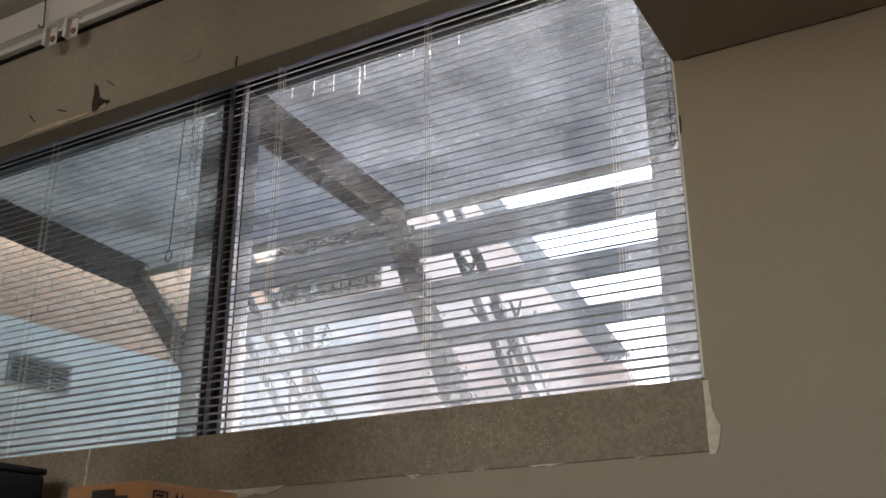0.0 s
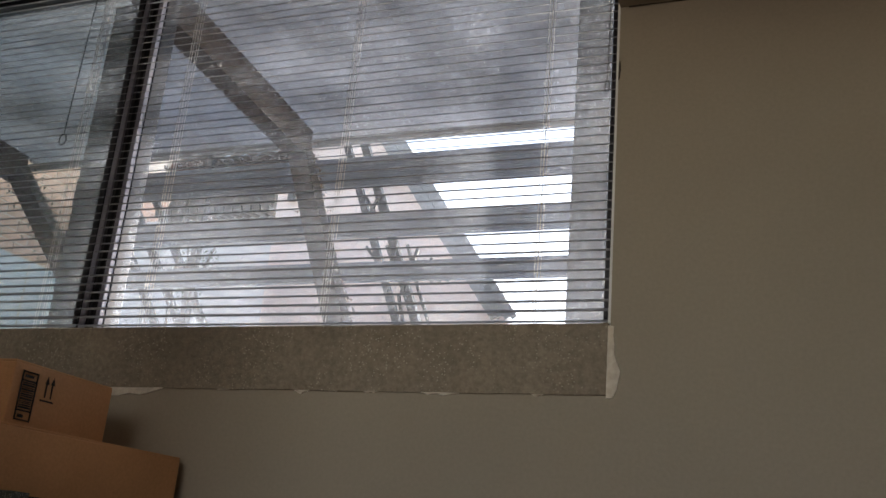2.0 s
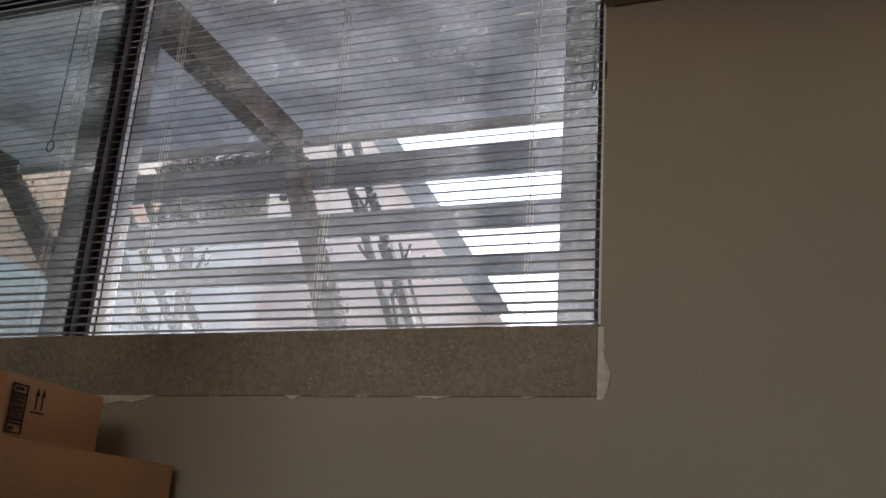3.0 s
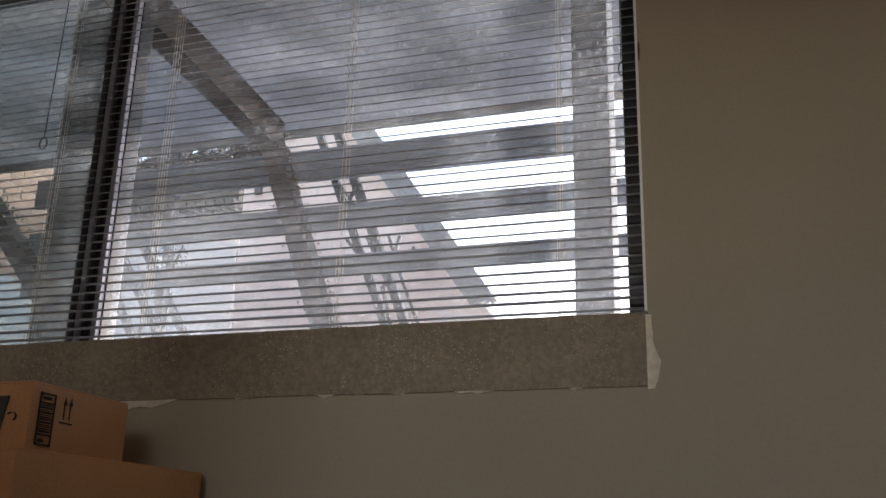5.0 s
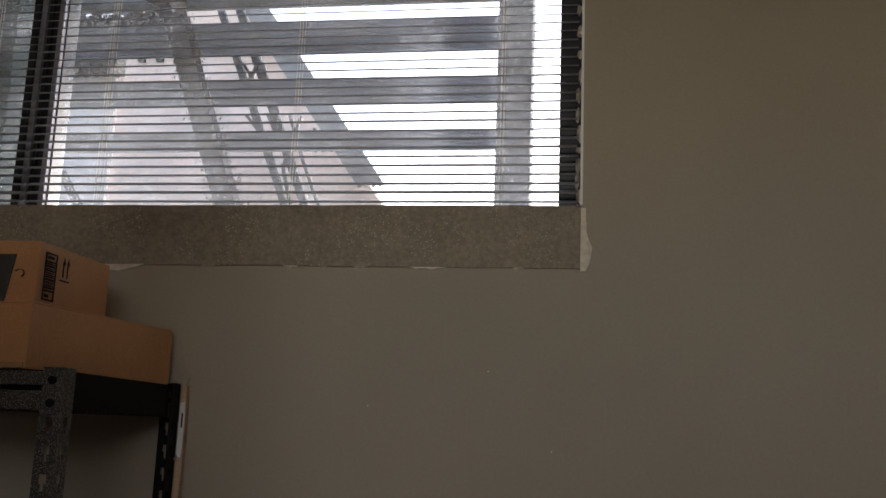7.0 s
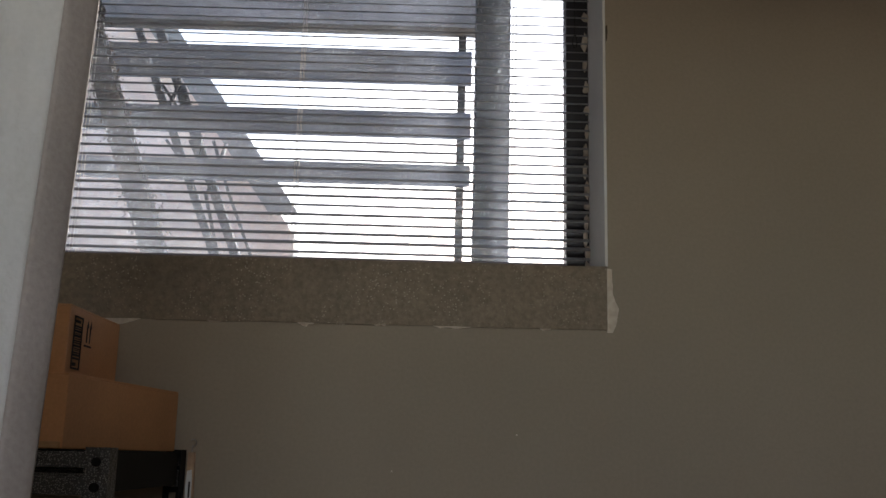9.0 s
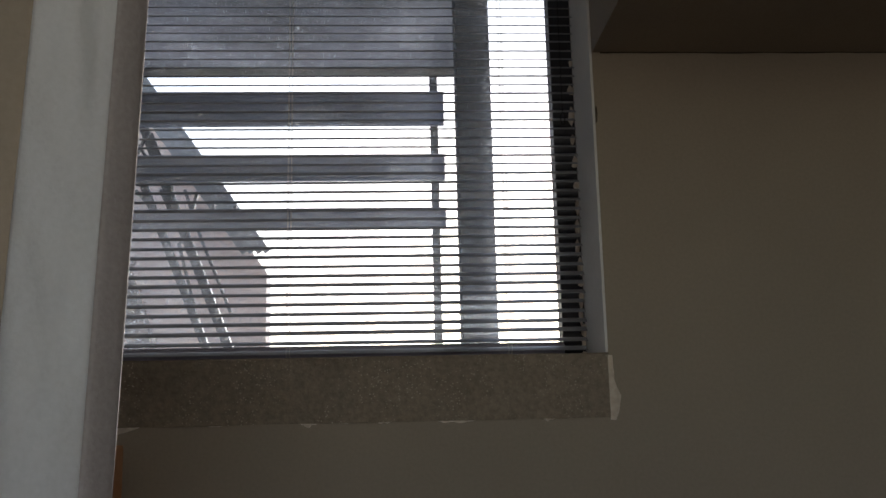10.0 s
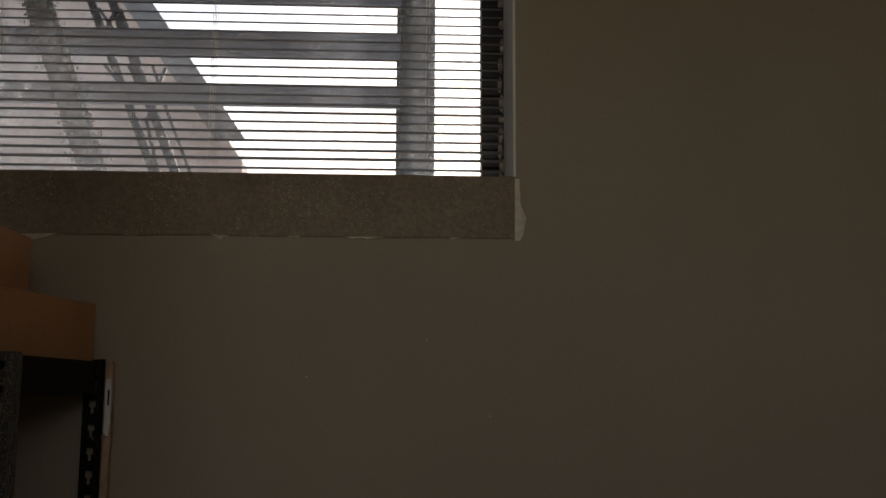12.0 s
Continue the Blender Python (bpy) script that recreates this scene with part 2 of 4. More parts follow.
def box(bm, x0, x1, y0, y1, z0, z1, bevel=0.0, m=None):
    r = bmesh.ops.create_cube(bm, size=1.0)
    vs = r["verts"]
    for v in vs:
        v.co = Vector((x0 + (v.co.x + 0.5) * (x1 - x0), y0 + (v.co.y + 0.5) * (y1 - y0), z0 + (v.co.z + 0.5) * (z1 - z0)))
    if bevel:
        es = {e for v in vs for e in v.link_edges}
        r2 = bmesh.ops.bevel(bm, geom=list(es), offset=bevel, segments=2, affect="EDGES", profile=0.6)
        vs = list({v for f in r2["faces"] for v in f.verts} | {v for v in vs if v.is_valid})
    if m is not None:
        bmesh.ops.transform(bm, matrix=m, verts=[v for v in vs if v.is_valid])
    return bm


def boxes(*rows, bevel=0.0):
    bm = bmesh.new()
    for r in rows:
        box(bm, *r, bevel=bevel)
    return bm


def bar(bm, a, b, w, h, up=(0, 0, 1)):
    """A square bar from a to b, w wide and h high."""
    a, b = Vector(a), Vector(b)
    d = b - a
    z = d.normalized()
    x = Vector(up).cross(z)
    if x.length < 1e-4:
        x = Vector((1, 0, 0))
    x.normalize()
    y = z.cross(x)
    m = Matrix((( x.x, y.x, z.x, (a.x + b.x) / 2), (x.y, y.y, z.y, (a.y + b.y) / 2), (x.z, y.z, z.z, (a.z + b.z) / 2), (0, 0, 0, 1)))
    r = bmesh.ops.create_cube(bm, size=1.0)
    for v in r["verts"]:
        v.co = m @ Vector((v.co.x * w, v.co.y * h, v.co.z * d.length))
    return bm


def rod(bm, a, b, r, seg=8, r2=None):
    a, b = Vector(a), Vector(b)
    d = b - a
    m = Matrix.Translation((a + b) / 2) @ d.to_track_quat("Z", "Y").to_matrix().to_4x4()
    bmesh.ops.create_cone(bm, cap_ends=True, segments=seg, radius1=r, radius2=r if r2 is None else r2, depth=d.length, matrix=m)
    return bm


def prism(bm, outline, y0, y1):
    """An outline of (x, z) corners drawn out from y0 to y1."""
    fr = [bm.verts.new((x, y0, z)) for x, z in outline]
    bk = [bm.verts.new((x, y1, z)) for x, z in outline]
    k = len(outline)
    bm.faces.new(fr)
    bm.faces.new(bk[::-1])
    for i in range(k):
        bm.faces.new((fr[i], bk[i], bk[(i + 1) % k], fr[(i + 1) % k]))
    return bm


# ---- the room ----
SILL, HEAD, TOP, DROP, CEIL = 2.0, 3.14, 3.30, 2.745, 3.72
LEFT, RIGHT, BACK = -4.3, 3.0, -5.1

tagged(part("floor", boxes((LEFT - 0.2, RIGHT + 0.2, BACK - 0.2, 0.3, -0.12, 0.0)), FLOOR), "grey screed floor of the room", "floor", kind="structure")
wall = part("wall_north", boxes((0, RIGHT, 0, 0.30, 0, CEIL), (LEFT, 0, 0, 0.30, 0, 1.852), (LEFT, 0, 0.006, 0.29, 1.80, 1.99)), WALL)
tagged(wall, "grey-beige painted wall round the window, chipped at its edges", "wall", kind="structure")
tagged(part("wall_lintel", boxes((LEFT, 0, 0, 0.07, HEAD, CEIL), (LEFT, 0, 0.07, 0.32, TOP, CEIL)), LINTEL), "beige plastered lintel above the window with damaged plaster", "wall", kind="structure")
tagged(part("wall_east", boxes((RIGHT, RIGHT + 0.2, BACK, 0.3, 0, CEIL)), WALL), "plain grey-beige painted wall", "wall", kind="structure")
tagged(part("wall_west", boxes((LEFT - 0.2, LEFT, BACK, 0.3, 0, CEIL)), WALL), "plain grey-beige painted wall", "wall", kind="structure")
rear = [(LEFT, -1.37, 0, CEIL), (-1.37, 0.77, 0, 1.95), (-1.37, 0.77, 3.05, CEIL), (0.77, 0.84, 0, CEIL), (0.84, 1.46, 0, 2.23), (0.84, 1.46, 3.27, CEIL), (1.46, RIGHT, 0, CEIL)]
tagged(part("wall_south", boxes(*[(x0, x1, BACK - 0.2, BACK, z0, z1) for x0, x1, z0, z1 in rear]), WALL), "plain painted wall with two high window openings", "wall", kind="structure")
tagged(part("ceiling", boxes((LEFT - 0.2, RIGHT + 0.2, BACK - 0.2, 0.32, CEIL, CEIL + 0.15)), CEILING), "cream painted ceiling", "ceiling", kind="structure")
tagged(part("ceiling_drop", boxes((0.0, RIGHT, -1.9, -0.002, DROP, CEIL - 0.002)), WALL), "dropped grey-beige painted bulkhead beside the window", "bulkhead", kind="structure")
# bright painted lining of the window's side
tagged(part("trim_reveal", boxes((-0.006, 0.0, 0.003, 0.224, SILL + 0.002, HEAD - 0.001)), WHITE_PAINT), "white painted window reveal with chipped edge", "trim", kind="structure")

# concrete sill beam, a little rough along its lower and right edge
bm = bmesh.new()
rng = random.Random(4)
N = 84
rows = []
for i in range(N + 1):
    x = LEFT + (-0.004 - LEFT) * i / N
    lo = 1.85 + rng.uniform(-0.001, 0.001)
    hi = SILL + rng.uniform(-0.0008, 0.0008)
    rows.append([bm.verts.new((x, y, z)) for y, z in ((-0.006, lo), (-0.007, hi - 0.004), (-0.003, hi), (0.30, SILL), (0.30, lo))])
for a, b in zip(rows, rows[1:]):
    for j in range(5):
        bm.faces.new((a[j], a[(j + 1) % 5], b[(j + 1) % 5], b[j]))
bm.faces.new(rows[0])
bm.faces.new(rows[-1][::-1])
sill = part("window_sill", bm, CONCRETE)
tagged(sill, "rough exposed-aggregate concrete sill beam under the window", "window sill", kind="structure")


def chip(points, mat, y=-0.0045, name="plaster_chip", label="pale broken plaster where the paint flaked off", parent=None):
    """A flake scar: a shallow, ragged patch with a raised middle."""
    bm = bmesh.new()
    mid = [sum(p[k] for p in points) / len(points) for k in (0, 1)]
    c = bm.verts.new((mid[0], y - 0.0015, mid[1]))
    ring = [bm.verts.new((px, y, pz)) for px, pz in points]
    low = [bm.verts.new((px, 0.004, pz)) for px, pz in points]
    for i in range(len(ring)):
        j = (i + 1) % len(ring)
        bm.faces.new((c, ring[i], ring[j]))
        bm.faces.new((ring[i], low[i], low[j], ring[j]))
    return part(name, bm, mat, parent, label)


def ragged(x0, x1, top, depth, seed, n=9):
    """The outline of a scar below a straight upper edge."""
    g = random.Random(seed)
    lower = [(x1 + (x0 - x1) * i / n, top - depth * math.sin(math.pi * (i + 0.3) / (n + 0.6)) * g.uniform(0.35, 1.0)) for i in range(n + 1)]
    return [(x0, top), ((x0 + x1) / 2, top + 0.002), (x1, top)] + lower


for x0, x1, d, s in ((-1.36, -1.07, 0.034, 1), (-0.715, -0.675, 0.012, 2), (-0.41, -0.31, 0.010, 3), (-0.55, -0.50, 0.006, 9), (-0.16, -0.13, 0.008, 4), (-0.95, -0.87, 0.005, 5), (-0.64, -0.57, 0.004, 6)):
    chip(ragged(x0, x1, 1.852, d, s), PLASTER, parent=wall)
# flaked strip beside the sill's end
g = random.Random(8)
right = [(0.007 + 0.016 * math.exp(-((k - 2.6) / 1.9) ** 2) + g.uniform(-0.002, 0.002), 1.845 + k * 0.0185) for k in range(9)]
chip([(0.0005, 2.60), (0.0035, 2.605), (0.005, 2.585), (0.003, 2.565), (0.0005, 2.56)], HOLLOW, name="edge_chip", label="dark chipped edge of the reveal", parent=wall)
chip([(-0.004, 1.995), (-0.004, 1.92), (-0.004, 1.845)] + right, PLASTER, parent=wall)

# filled patch under the shelf and two specks on the wall
chip([(-1.27, 1.365), (-1.236, 1.367), (-1.234, 1.42), (-1.238, 1.441), (-1.268, 1.438), (-1.271, 1.40)], LINTEL, -0.002, "filled_patch", "pale filler patch on the wall", wall)
for x, z in ((-0.487, 1.524), (-0.063, 1.436), (-0.21, 1.61)):
    chip([(x - 0.002, z - 0.0015), (x + 0.002, z - 0.001), (x + 0.0015, z + 0.002), (x - 0.001, z + 0.002)], PLASTER, -0.001, "paint_speck", "small pale speck", wall)

# shadow crack between wall and dropped ceiling
bm = bmesh.new()
g = random.Random(3)
pts = [(0.02 + i * 0.06, -0.0035, DROP - 0.001 + g.uniform(-0.0014, 0.0014)) for i in range(34)]
for a, b in zip(pts, pts[1:]):
    bar(bm, a, b, 0.0022, 0.0028)
part("crack", bm, HOLLOW, wall, "thin dark crack along the ceiling joint")

# ---- the window ----
GY = 0.255
win = thing("window_1", "wide dark aluminium window with dirty glass panes", "window", kind="structure")
FW = 0.065
MX0, MX1 = -1.602, -1.490
XL = LEFT
part("window_frame", boxes((-FW, -0.006, 0.225, 0.285, SILL + 0.002, TOP), (XL, MX0, 0.225, 0.285, SILL + 0.002, SILL + 0.05), (MX1, -FW, 0.225, 0.285, SILL + 0.002, SILL + 0.05),
                           (XL, MX0, 0.225, 0.285, TOP - 0.09, TOP), (MX1, -FW, 0.225, 0.285, TOP - 0.09, TOP), bevel=0.002), FRAME, win)
part("mullion", boxes((MX0, MX1, 0.228, 0.288, SILL + 0.002, TOP), (MX0 + 0.012, MX0 + 0.032, 0.212, 0.227, SILL + 0.002, TOP), (MX1 - 0.052, MX1 - 0.04, 0.212, 0.227, SILL + 0.002, TOP), bevel=0.002), FRAME, win)
part("sash_bead", boxes((MX0 + 0.034, MX0 + 0.052, 0.214, 0.227, SILL + 0.004, TOP - 0.03), bevel=0.003), GREY_ALU, win, "grey aluminium bead on the mullion")
part("sash_bead", boxes((MX1 - 0.018, MX1 - 0.002, 0.208, 0.227, SILL + 0.004, TOP - 0.03), bevel=0.003), GREY_ALU, win, "grey aluminium bead on the mullion")
part("bottom_rail", boxes((MX1 + 0.001, -FW - 0.001, 0.2, 0.224, SILL + 0.012, SILL + 0.046), (XL, MX0 - 0.001, 0.2, 0.224, SILL + 0.012, SILL + 0.046), bevel=0.003), GREY_ALU, win, "grey aluminium bottom rail")
for x0, x1 in ((XL, MX0), (MX1, -FW)):
    pane = part("pane", boxes((x0, x1, GY - 0.002, GY + 0.002, SILL + 0.05, TOP - 0.09)), GREEN_GLASS if x1 == MX0 else GLASS, win, "dusty glass pane with dried spots and smears")
    pane.visible_shadow = False

# crumbling mortar between the frame and the reveal
g = random.Random(44)
for k in range(16):
    bm = bmesh.new()
    z = SILL + 0.012 + 0.05 * k * (0.6 + 0.03 * k)
    bmesh.ops.create_icosphere(bm, subdivisions=1, radius=1.0, matrix=Matrix.Translation((-0.012 - g.uniform(0, 0.006), 0.219 - g.uniform(0, 0.01), z)) @ Matrix.Diagonal((g.uniform(0.005, 0.010), 0.008, g.uniform(0.010, 0.028), 1)))
    for v in bm.verts:
        v.co += Vector((g.uniform(-0.002, 0.002), 0, g.uniform(-0.004, 0.004)))
    part("mortar_lump", bm, PLASTER, win, "crumbling grey mortar")

# ---- blinds ----
PITCH, SLAT_Y, TILT = 0.0240, 0.165, radians(30)


def slat_mesh(width):
    bm = bmesh.new()
    cols = [(-0.0125, 0.0), (-0.006, 0.0011), (0.0, 0.0015), (0.006, 0.0011), (0.0125, 0.0)]
    ends = []
    for x in (-width / 2, width / 2):
        top = [bm.verts.new((x, y * math.cos(TILT) - z * math.sin(TILT), y * math.sin(TILT) + z * math.cos(TILT))) for y, z in cols]
        bot = [bm.verts.new((x, y * math.cos(TILT) - (z - 0.0006) * math.sin(TILT), y * math.sin(TILT) + (z - 0.0006) * math.cos(TILT))) for y, z in cols]
        ends.append(top + bot[::-1])
    k = len(ends[0])
    for j in range(k):
        bm.faces.new((ends[0][j], ends[0][(j + 1) % k], ends[1][(j + 1) % k], ends[1][j]))
    bm.faces.new(ends[0])
    bm.faces.new(ends[1][::-1])
    return mesh_of(bm, SLAT, "slat")


def blind(x0, x1, cords, seed):
    g = random.Random(seed)
    b = thing("venetian_blind", "grey venetian blind with narrow tilted slats, let down in the window", "blind", "blinds in the window", at=((x0 + x1) / 2, SLAT_Y, SILL))
    off = Matrix.Translation((-(x0 + x1) / 2, -SLAT_Y, -SILL))

    def add(name, bm, mat, label=""):
        bmesh.ops.transform(bm, matrix=off, verts=bm.verts)
        return part(name, bm, mat, b, label)

    add("headrail", boxes((x0, x1, SLAT_Y - 0.014, SLAT_Y + 0.014, 3.205, 3.232), bevel=0.002), GREY_ALU, "grey metal headrail")
    add("bottom_bar", boxes((x0, x1, SLAT_Y - 0.012, SLAT_Y + 0.012, SILL + 0.004, SILL + 0.014), bevel=0.002), SLAT)
    me = slat_mesh(x1 - x0)
    n = int((3.195 - (SILL + 0.028)) / PITCH)
    for i in range(n + 1):
        s = new("slat", me)
        s.parent = b
        s.location = (g.uniform(-0.002, 0.002), g.uniform(-0.001, 0.001), 0.028 + i * PITCH + g.uniform(-0.0011, 0.0011))
        s.rotation_euler = (g.uniform(-0.05, 0.05), g.uniform(-0.0009, 0.0009), g.uniform(-0.001, 0.001))
    for cx in cords:
        bm = bmesh.new()
        for dy in (-0.0115, 0.0115):
            for dx in (-0.004, 0.004):
                bar(bm, (cx + dx, SLAT_Y + dy, SILL + 0.01), (cx + dx + 0.002, SLAT_Y + dy, 3.21), 0.0011, 0.0011)
        for i in range(n + 1):
            z = SILL + 0.024 + i * PITCH
            bar(bm, (cx - 0.004, SLAT_Y - 0.011, z - 0.006), (cx - 0.004, SLAT_Y + 0.011, z + 0.005), 0.0008, 0.0008)
        add("ladder_cord", bm, CORD, "pale ladder cord")
    return b


blind(-1.512, -0.016, (-0.21, -0.76, -1.305), 1)
blind(XL + 0.02, -1.520, (-1.665, -2.37, -3.05, -3.75), 2)

# lift cord with its small ring pulls, hanging in front of the slats
for cx, zt in ((-0.055, 2.62), (-1.70, 2.62)):
    pull = thing("blind_pull", "thin dark pull cord with a small ring, hanging before the blind", "cord", at=(cx, SLAT_Y - 0.03, zt))
    bm = bmesh.new()
    bar(bm, (0, 0, 0.02), (0.002, 0.01, 3.205 - zt), 0.0016, 0.0016)
    part("cord", bm, BLACK, pull)
    bm = bmesh.new()
    ring = [(0.008 * math.cos(a) * (0.7 if cx > -1 else 1.6), 0, 0.018 * math.sin(a)) for a in [math.tau * k / 16 for k in range(17)]]
    for a, c in zip(ring, ring[1:]):
        bar(bm, a, c, 0.0022, 0.0022)
    part("ring", bm, BLACK, pull)

# dried paint drips on the glass under the head
g = random.Random(12)
for x, dz in ((-1.33, 0.035), (-1.24, 0.055), (-1.16, 0.06), (-1.06, 0.10), (-1.04, 0.05), (-0.91, 0.018), (-0.86, 0.02), (-0.80, 0.05), (-0.70, 0.03)):
    bm = bmesh.new()
    z = TOP - 0.115
    steps = max(3, int(dz / 0.012))
    for k in range(steps):
        xx = x + g.uniform(-0.0015, 0.0015)
        wdt = g.uniform(0.002, 0.0055)
        bar(bm, (xx, GY - 0.0035, z - dz * k / steps), (xx + g.uniform(-0.001, 0.001), GY - 0.0035, z - dz * (k + 1.05) / steps), wdt, 0.0012, up=(0, 1, 0))
    part("paint_drip", bm, DRIP, win, "white dried paint drip on the pane")

# ---- above the window ----
rail = thing("curtain_rail", "white enamelled metal rail with rusty brackets above the window", "rail", at=(-2.4, -0.03, 3.55))
rm = Matrix.Translation((2.4, 0.03, -3.55))
bm = boxes((LEFT + 0.05, -0.75, -0.028, -0.002, 3.525, 3.575), (LEFT + 0.05, -0.75, -0.06, -0.03, 3.548, 3.66), bevel=0.003)
bmesh.ops.transform(bm, matrix=rm, verts=bm.verts)
part("channel", bm, RAIL_WHITE, rail)
# black strip that paints the shadow gap between lintel and rail
bm = boxes((LEFT + 0.05, -0.75, -0.012, -0.001, 3.505, 3.516), bevel=0.002)
bmesh.ops.transform(bm, matrix=rm, verts=bm.verts)
part("shadow_gap", bm, BLACK, rail, "black strip painted in for the shadow gap under the rail")
for bx in (-2.165, -2.06):
    bm = boxes((bx - 0.004, bx + 0.030, -0.078, -0.073, 3.430, 3.502), (bx - 0.028, bx - 0.023, -0.092, -0.062, 3.435, 3.505), (bx - 0.022, bx - 0.012, -0.092, -0.088, 3.435, 3.505), (bx - 0.028, bx + 0.030, -0.092, -0.062, 3.506, 3.511), bevel=0.0015)
    bmesh.ops.transform(bm, matrix=rm, verts=bm.verts)
    br = part("bracket", bm, RAIL_WHITE, rail, "white bracket with rust round its screw")
    bm = bmesh.new()
    rod(bm, (bx + 0.015, -0.083, 3.452), (bx + 0.015, -0.07, 3.452), 0.011, 14)
    bmesh.ops.transform(bm, matrix=rm, verts=bm.verts)
    part("screw", bm, RUST, br, "rusty screw")

bm = bmesh.new()
rod(bm, (-2.212, -0.08, 3.525), (-2.232, -0.08, CEIL - 0.002), 0.0025, 7)
rod(bm, (-2.238, -0.08, 3.528), (-2.172, -0.08, 3.513), 0.0025, 7)
rod(bm, (-2.238, -0.08, 3.528), (-2.242, -0.08, 3.542), 0.0025, 7)
bmesh.ops.transform(bm, matrix=rm, verts=bm.verts)
part("hanger", bm, HOLLOW, rail, "thin dark hanger hook")

# broken plaster, a dent and hairline cracks in the lintel
lintel = bpy.data.objects["wall_lintel"]


def lintel_scar(points, mat, label):
    chip(points, mat, -0.006, "plaster_scar", label, lintel)


lintel_scar([(-1.985, 3.155), (-1.96, 3.15), (-1.925, 3.16), (-1.905, 3.175), (-1.935, 3.185), (-1.96, 3.205), (-1.975, 3.25), (-1.99, 3.262), (-1.985, 3.22), (-1.99, 3.185)], HOLLOW, "dark hole where the plaster broke away")
lintel_scar([(-1.965, 3.145), (-1.93, 3.15), (-1.915, 3.17), (-1.94, 3.165)], PLASTER, "pale broken plaster lip")
lintel_scar([(-2.34, 3.146), (-2.18, 3.143), (-2.02, 3.147), (-2.0, 3.156), (-2.1, 3.158), (-2.2, 3.163), (-2.3, 3.158)], PLASTER, "pale flaked plaster edge")
for a, b in (((-2.32, 3.229), (-2.286, 3.195)), ((-2.17, 3.212), (-2.125, 3.194)), ((-1.931, 3.258), (-1.896, 3.232))):
    bm = bmesh.new()
    bar(bm, (a[0], -0.001, a[1]), (b[0], -0.001, b[1]), 0.004, 0.004, up=(0, 1, 0))
    part("hairline", bm, HOLLOW, lintel, "short dark crack in the plaster")
bm = bmesh.new()
bmesh.ops.create_uvsphere(bm, u_segments=20, v_segments=8, radius=1.0, matrix=Matrix.Translation((-1.549, 0.0, 3.24)) @ Matrix.Diagonal((0.045, 0.008, 0.022, 1)))
part("filled_patch", bm, LINTEL, lintel, "smooth raised filler patch", smooth=True)
bm = bmesh.new()
bar(bm, (-1.352, -0.002, 3.141), (-1.349, -0.002, 3.175), 0.004, 0.006, up=(0, 1, 0))
part("joint_mark", bm, HOLLOW, lintel, "short dark vertical mark at the plaster edge")
for k, (a, b) in enumerate((((-1.785, 2.0), (-1.79, 1.85)),)):
    bm = bmesh.new()
    g = random.Random(30)
    prev = Vector((a[0], -0.0085, a[1] - 0.004))
    for i in range(1, 9):
        p = Vector((a[0] + (b[0] - a[0]) * i / 8 + g.uniform(-0.004, 0.004), -0.0085, a[1] + (b[1] - a[1]) * i / 8))
        bar(bm, prev, p, 0.005, 0.003, up=(0, 1, 0))
        prev = p
    part("mortar_joint", bm, PLASTER, sill, "pale mortar joint across the sill")

# ---- rack with its load ----
RX0, RX1, RY0, RY1, RZ = -2.02, -0.942, -0.535, -0.02, 1.556
rack = thing("storage_rack", "black hammered-metal bolted storage rack standing at the wall", "rack", at=(RX1, RY1, 0))
ro = Matrix.Translation((-RX1, -RY1, 0))


def rack_part(name, bm, mat, label="", parent=None):
    bmesh.ops.transform(bm, matrix=ro, verts=bm.verts)
    return part(name, bm, mat, parent or rack, label)


def slotted_post(x, y, sx, sy, mat):
    """An angle post with a column of keyhole slots in each flange."""
    bm = bmesh.new()
    w, th, pitch = 0.042, 0.0025, 0.052
    levels, kinds = [0.0], []
    for i in range(28):
        z = 0.035 + pitch * i
        levels += [z, z + 0.014, z + 0.030]
        kinds += ["plain", "narrow", "wide"]
    levels.append(RZ + 0.004)
    kinds.append("plain")
    leg = [w, 0.0285, 0.0245, 0.0175, 0.0135]
    plan = [(0, v) for v in leg] + [(0, 0)] + [(v, 0) for v in leg[::-1]]
    gaps = {"plain": (), "narrow": (2, 7), "wide": (1, 2, 3, 6, 7, 8)}
    cols = [[bm.verts.new((x + sx * u, y + sy * v, z)) for z in levels] for u, v in plan]
    for c in range(len(plan) - 1):
        for k, kind in enumerate(kinds):
            if c not in gaps[kind]:
                bm.faces.new((cols[c][k], cols[c + 1][k], cols[c + 1][k + 1], cols[c][k + 1]))
    bmesh.ops.recalc_face_normals(bm, faces=bm.faces)
    bmesh.ops.solidify(bm, geom=bm.faces[:], thickness=th)
    return rack_part("post", bm, mat)


for x, sx in ((RX1, -1), (RX0, 1)):
    for y, sy in ((RY0, 1), (RY1, -1)):
        # rear posts get the enamel with the shade painted in
        slotted_post(x, y, sx, sy, HAMMERED if y == RY0 else RACK_SHADED)
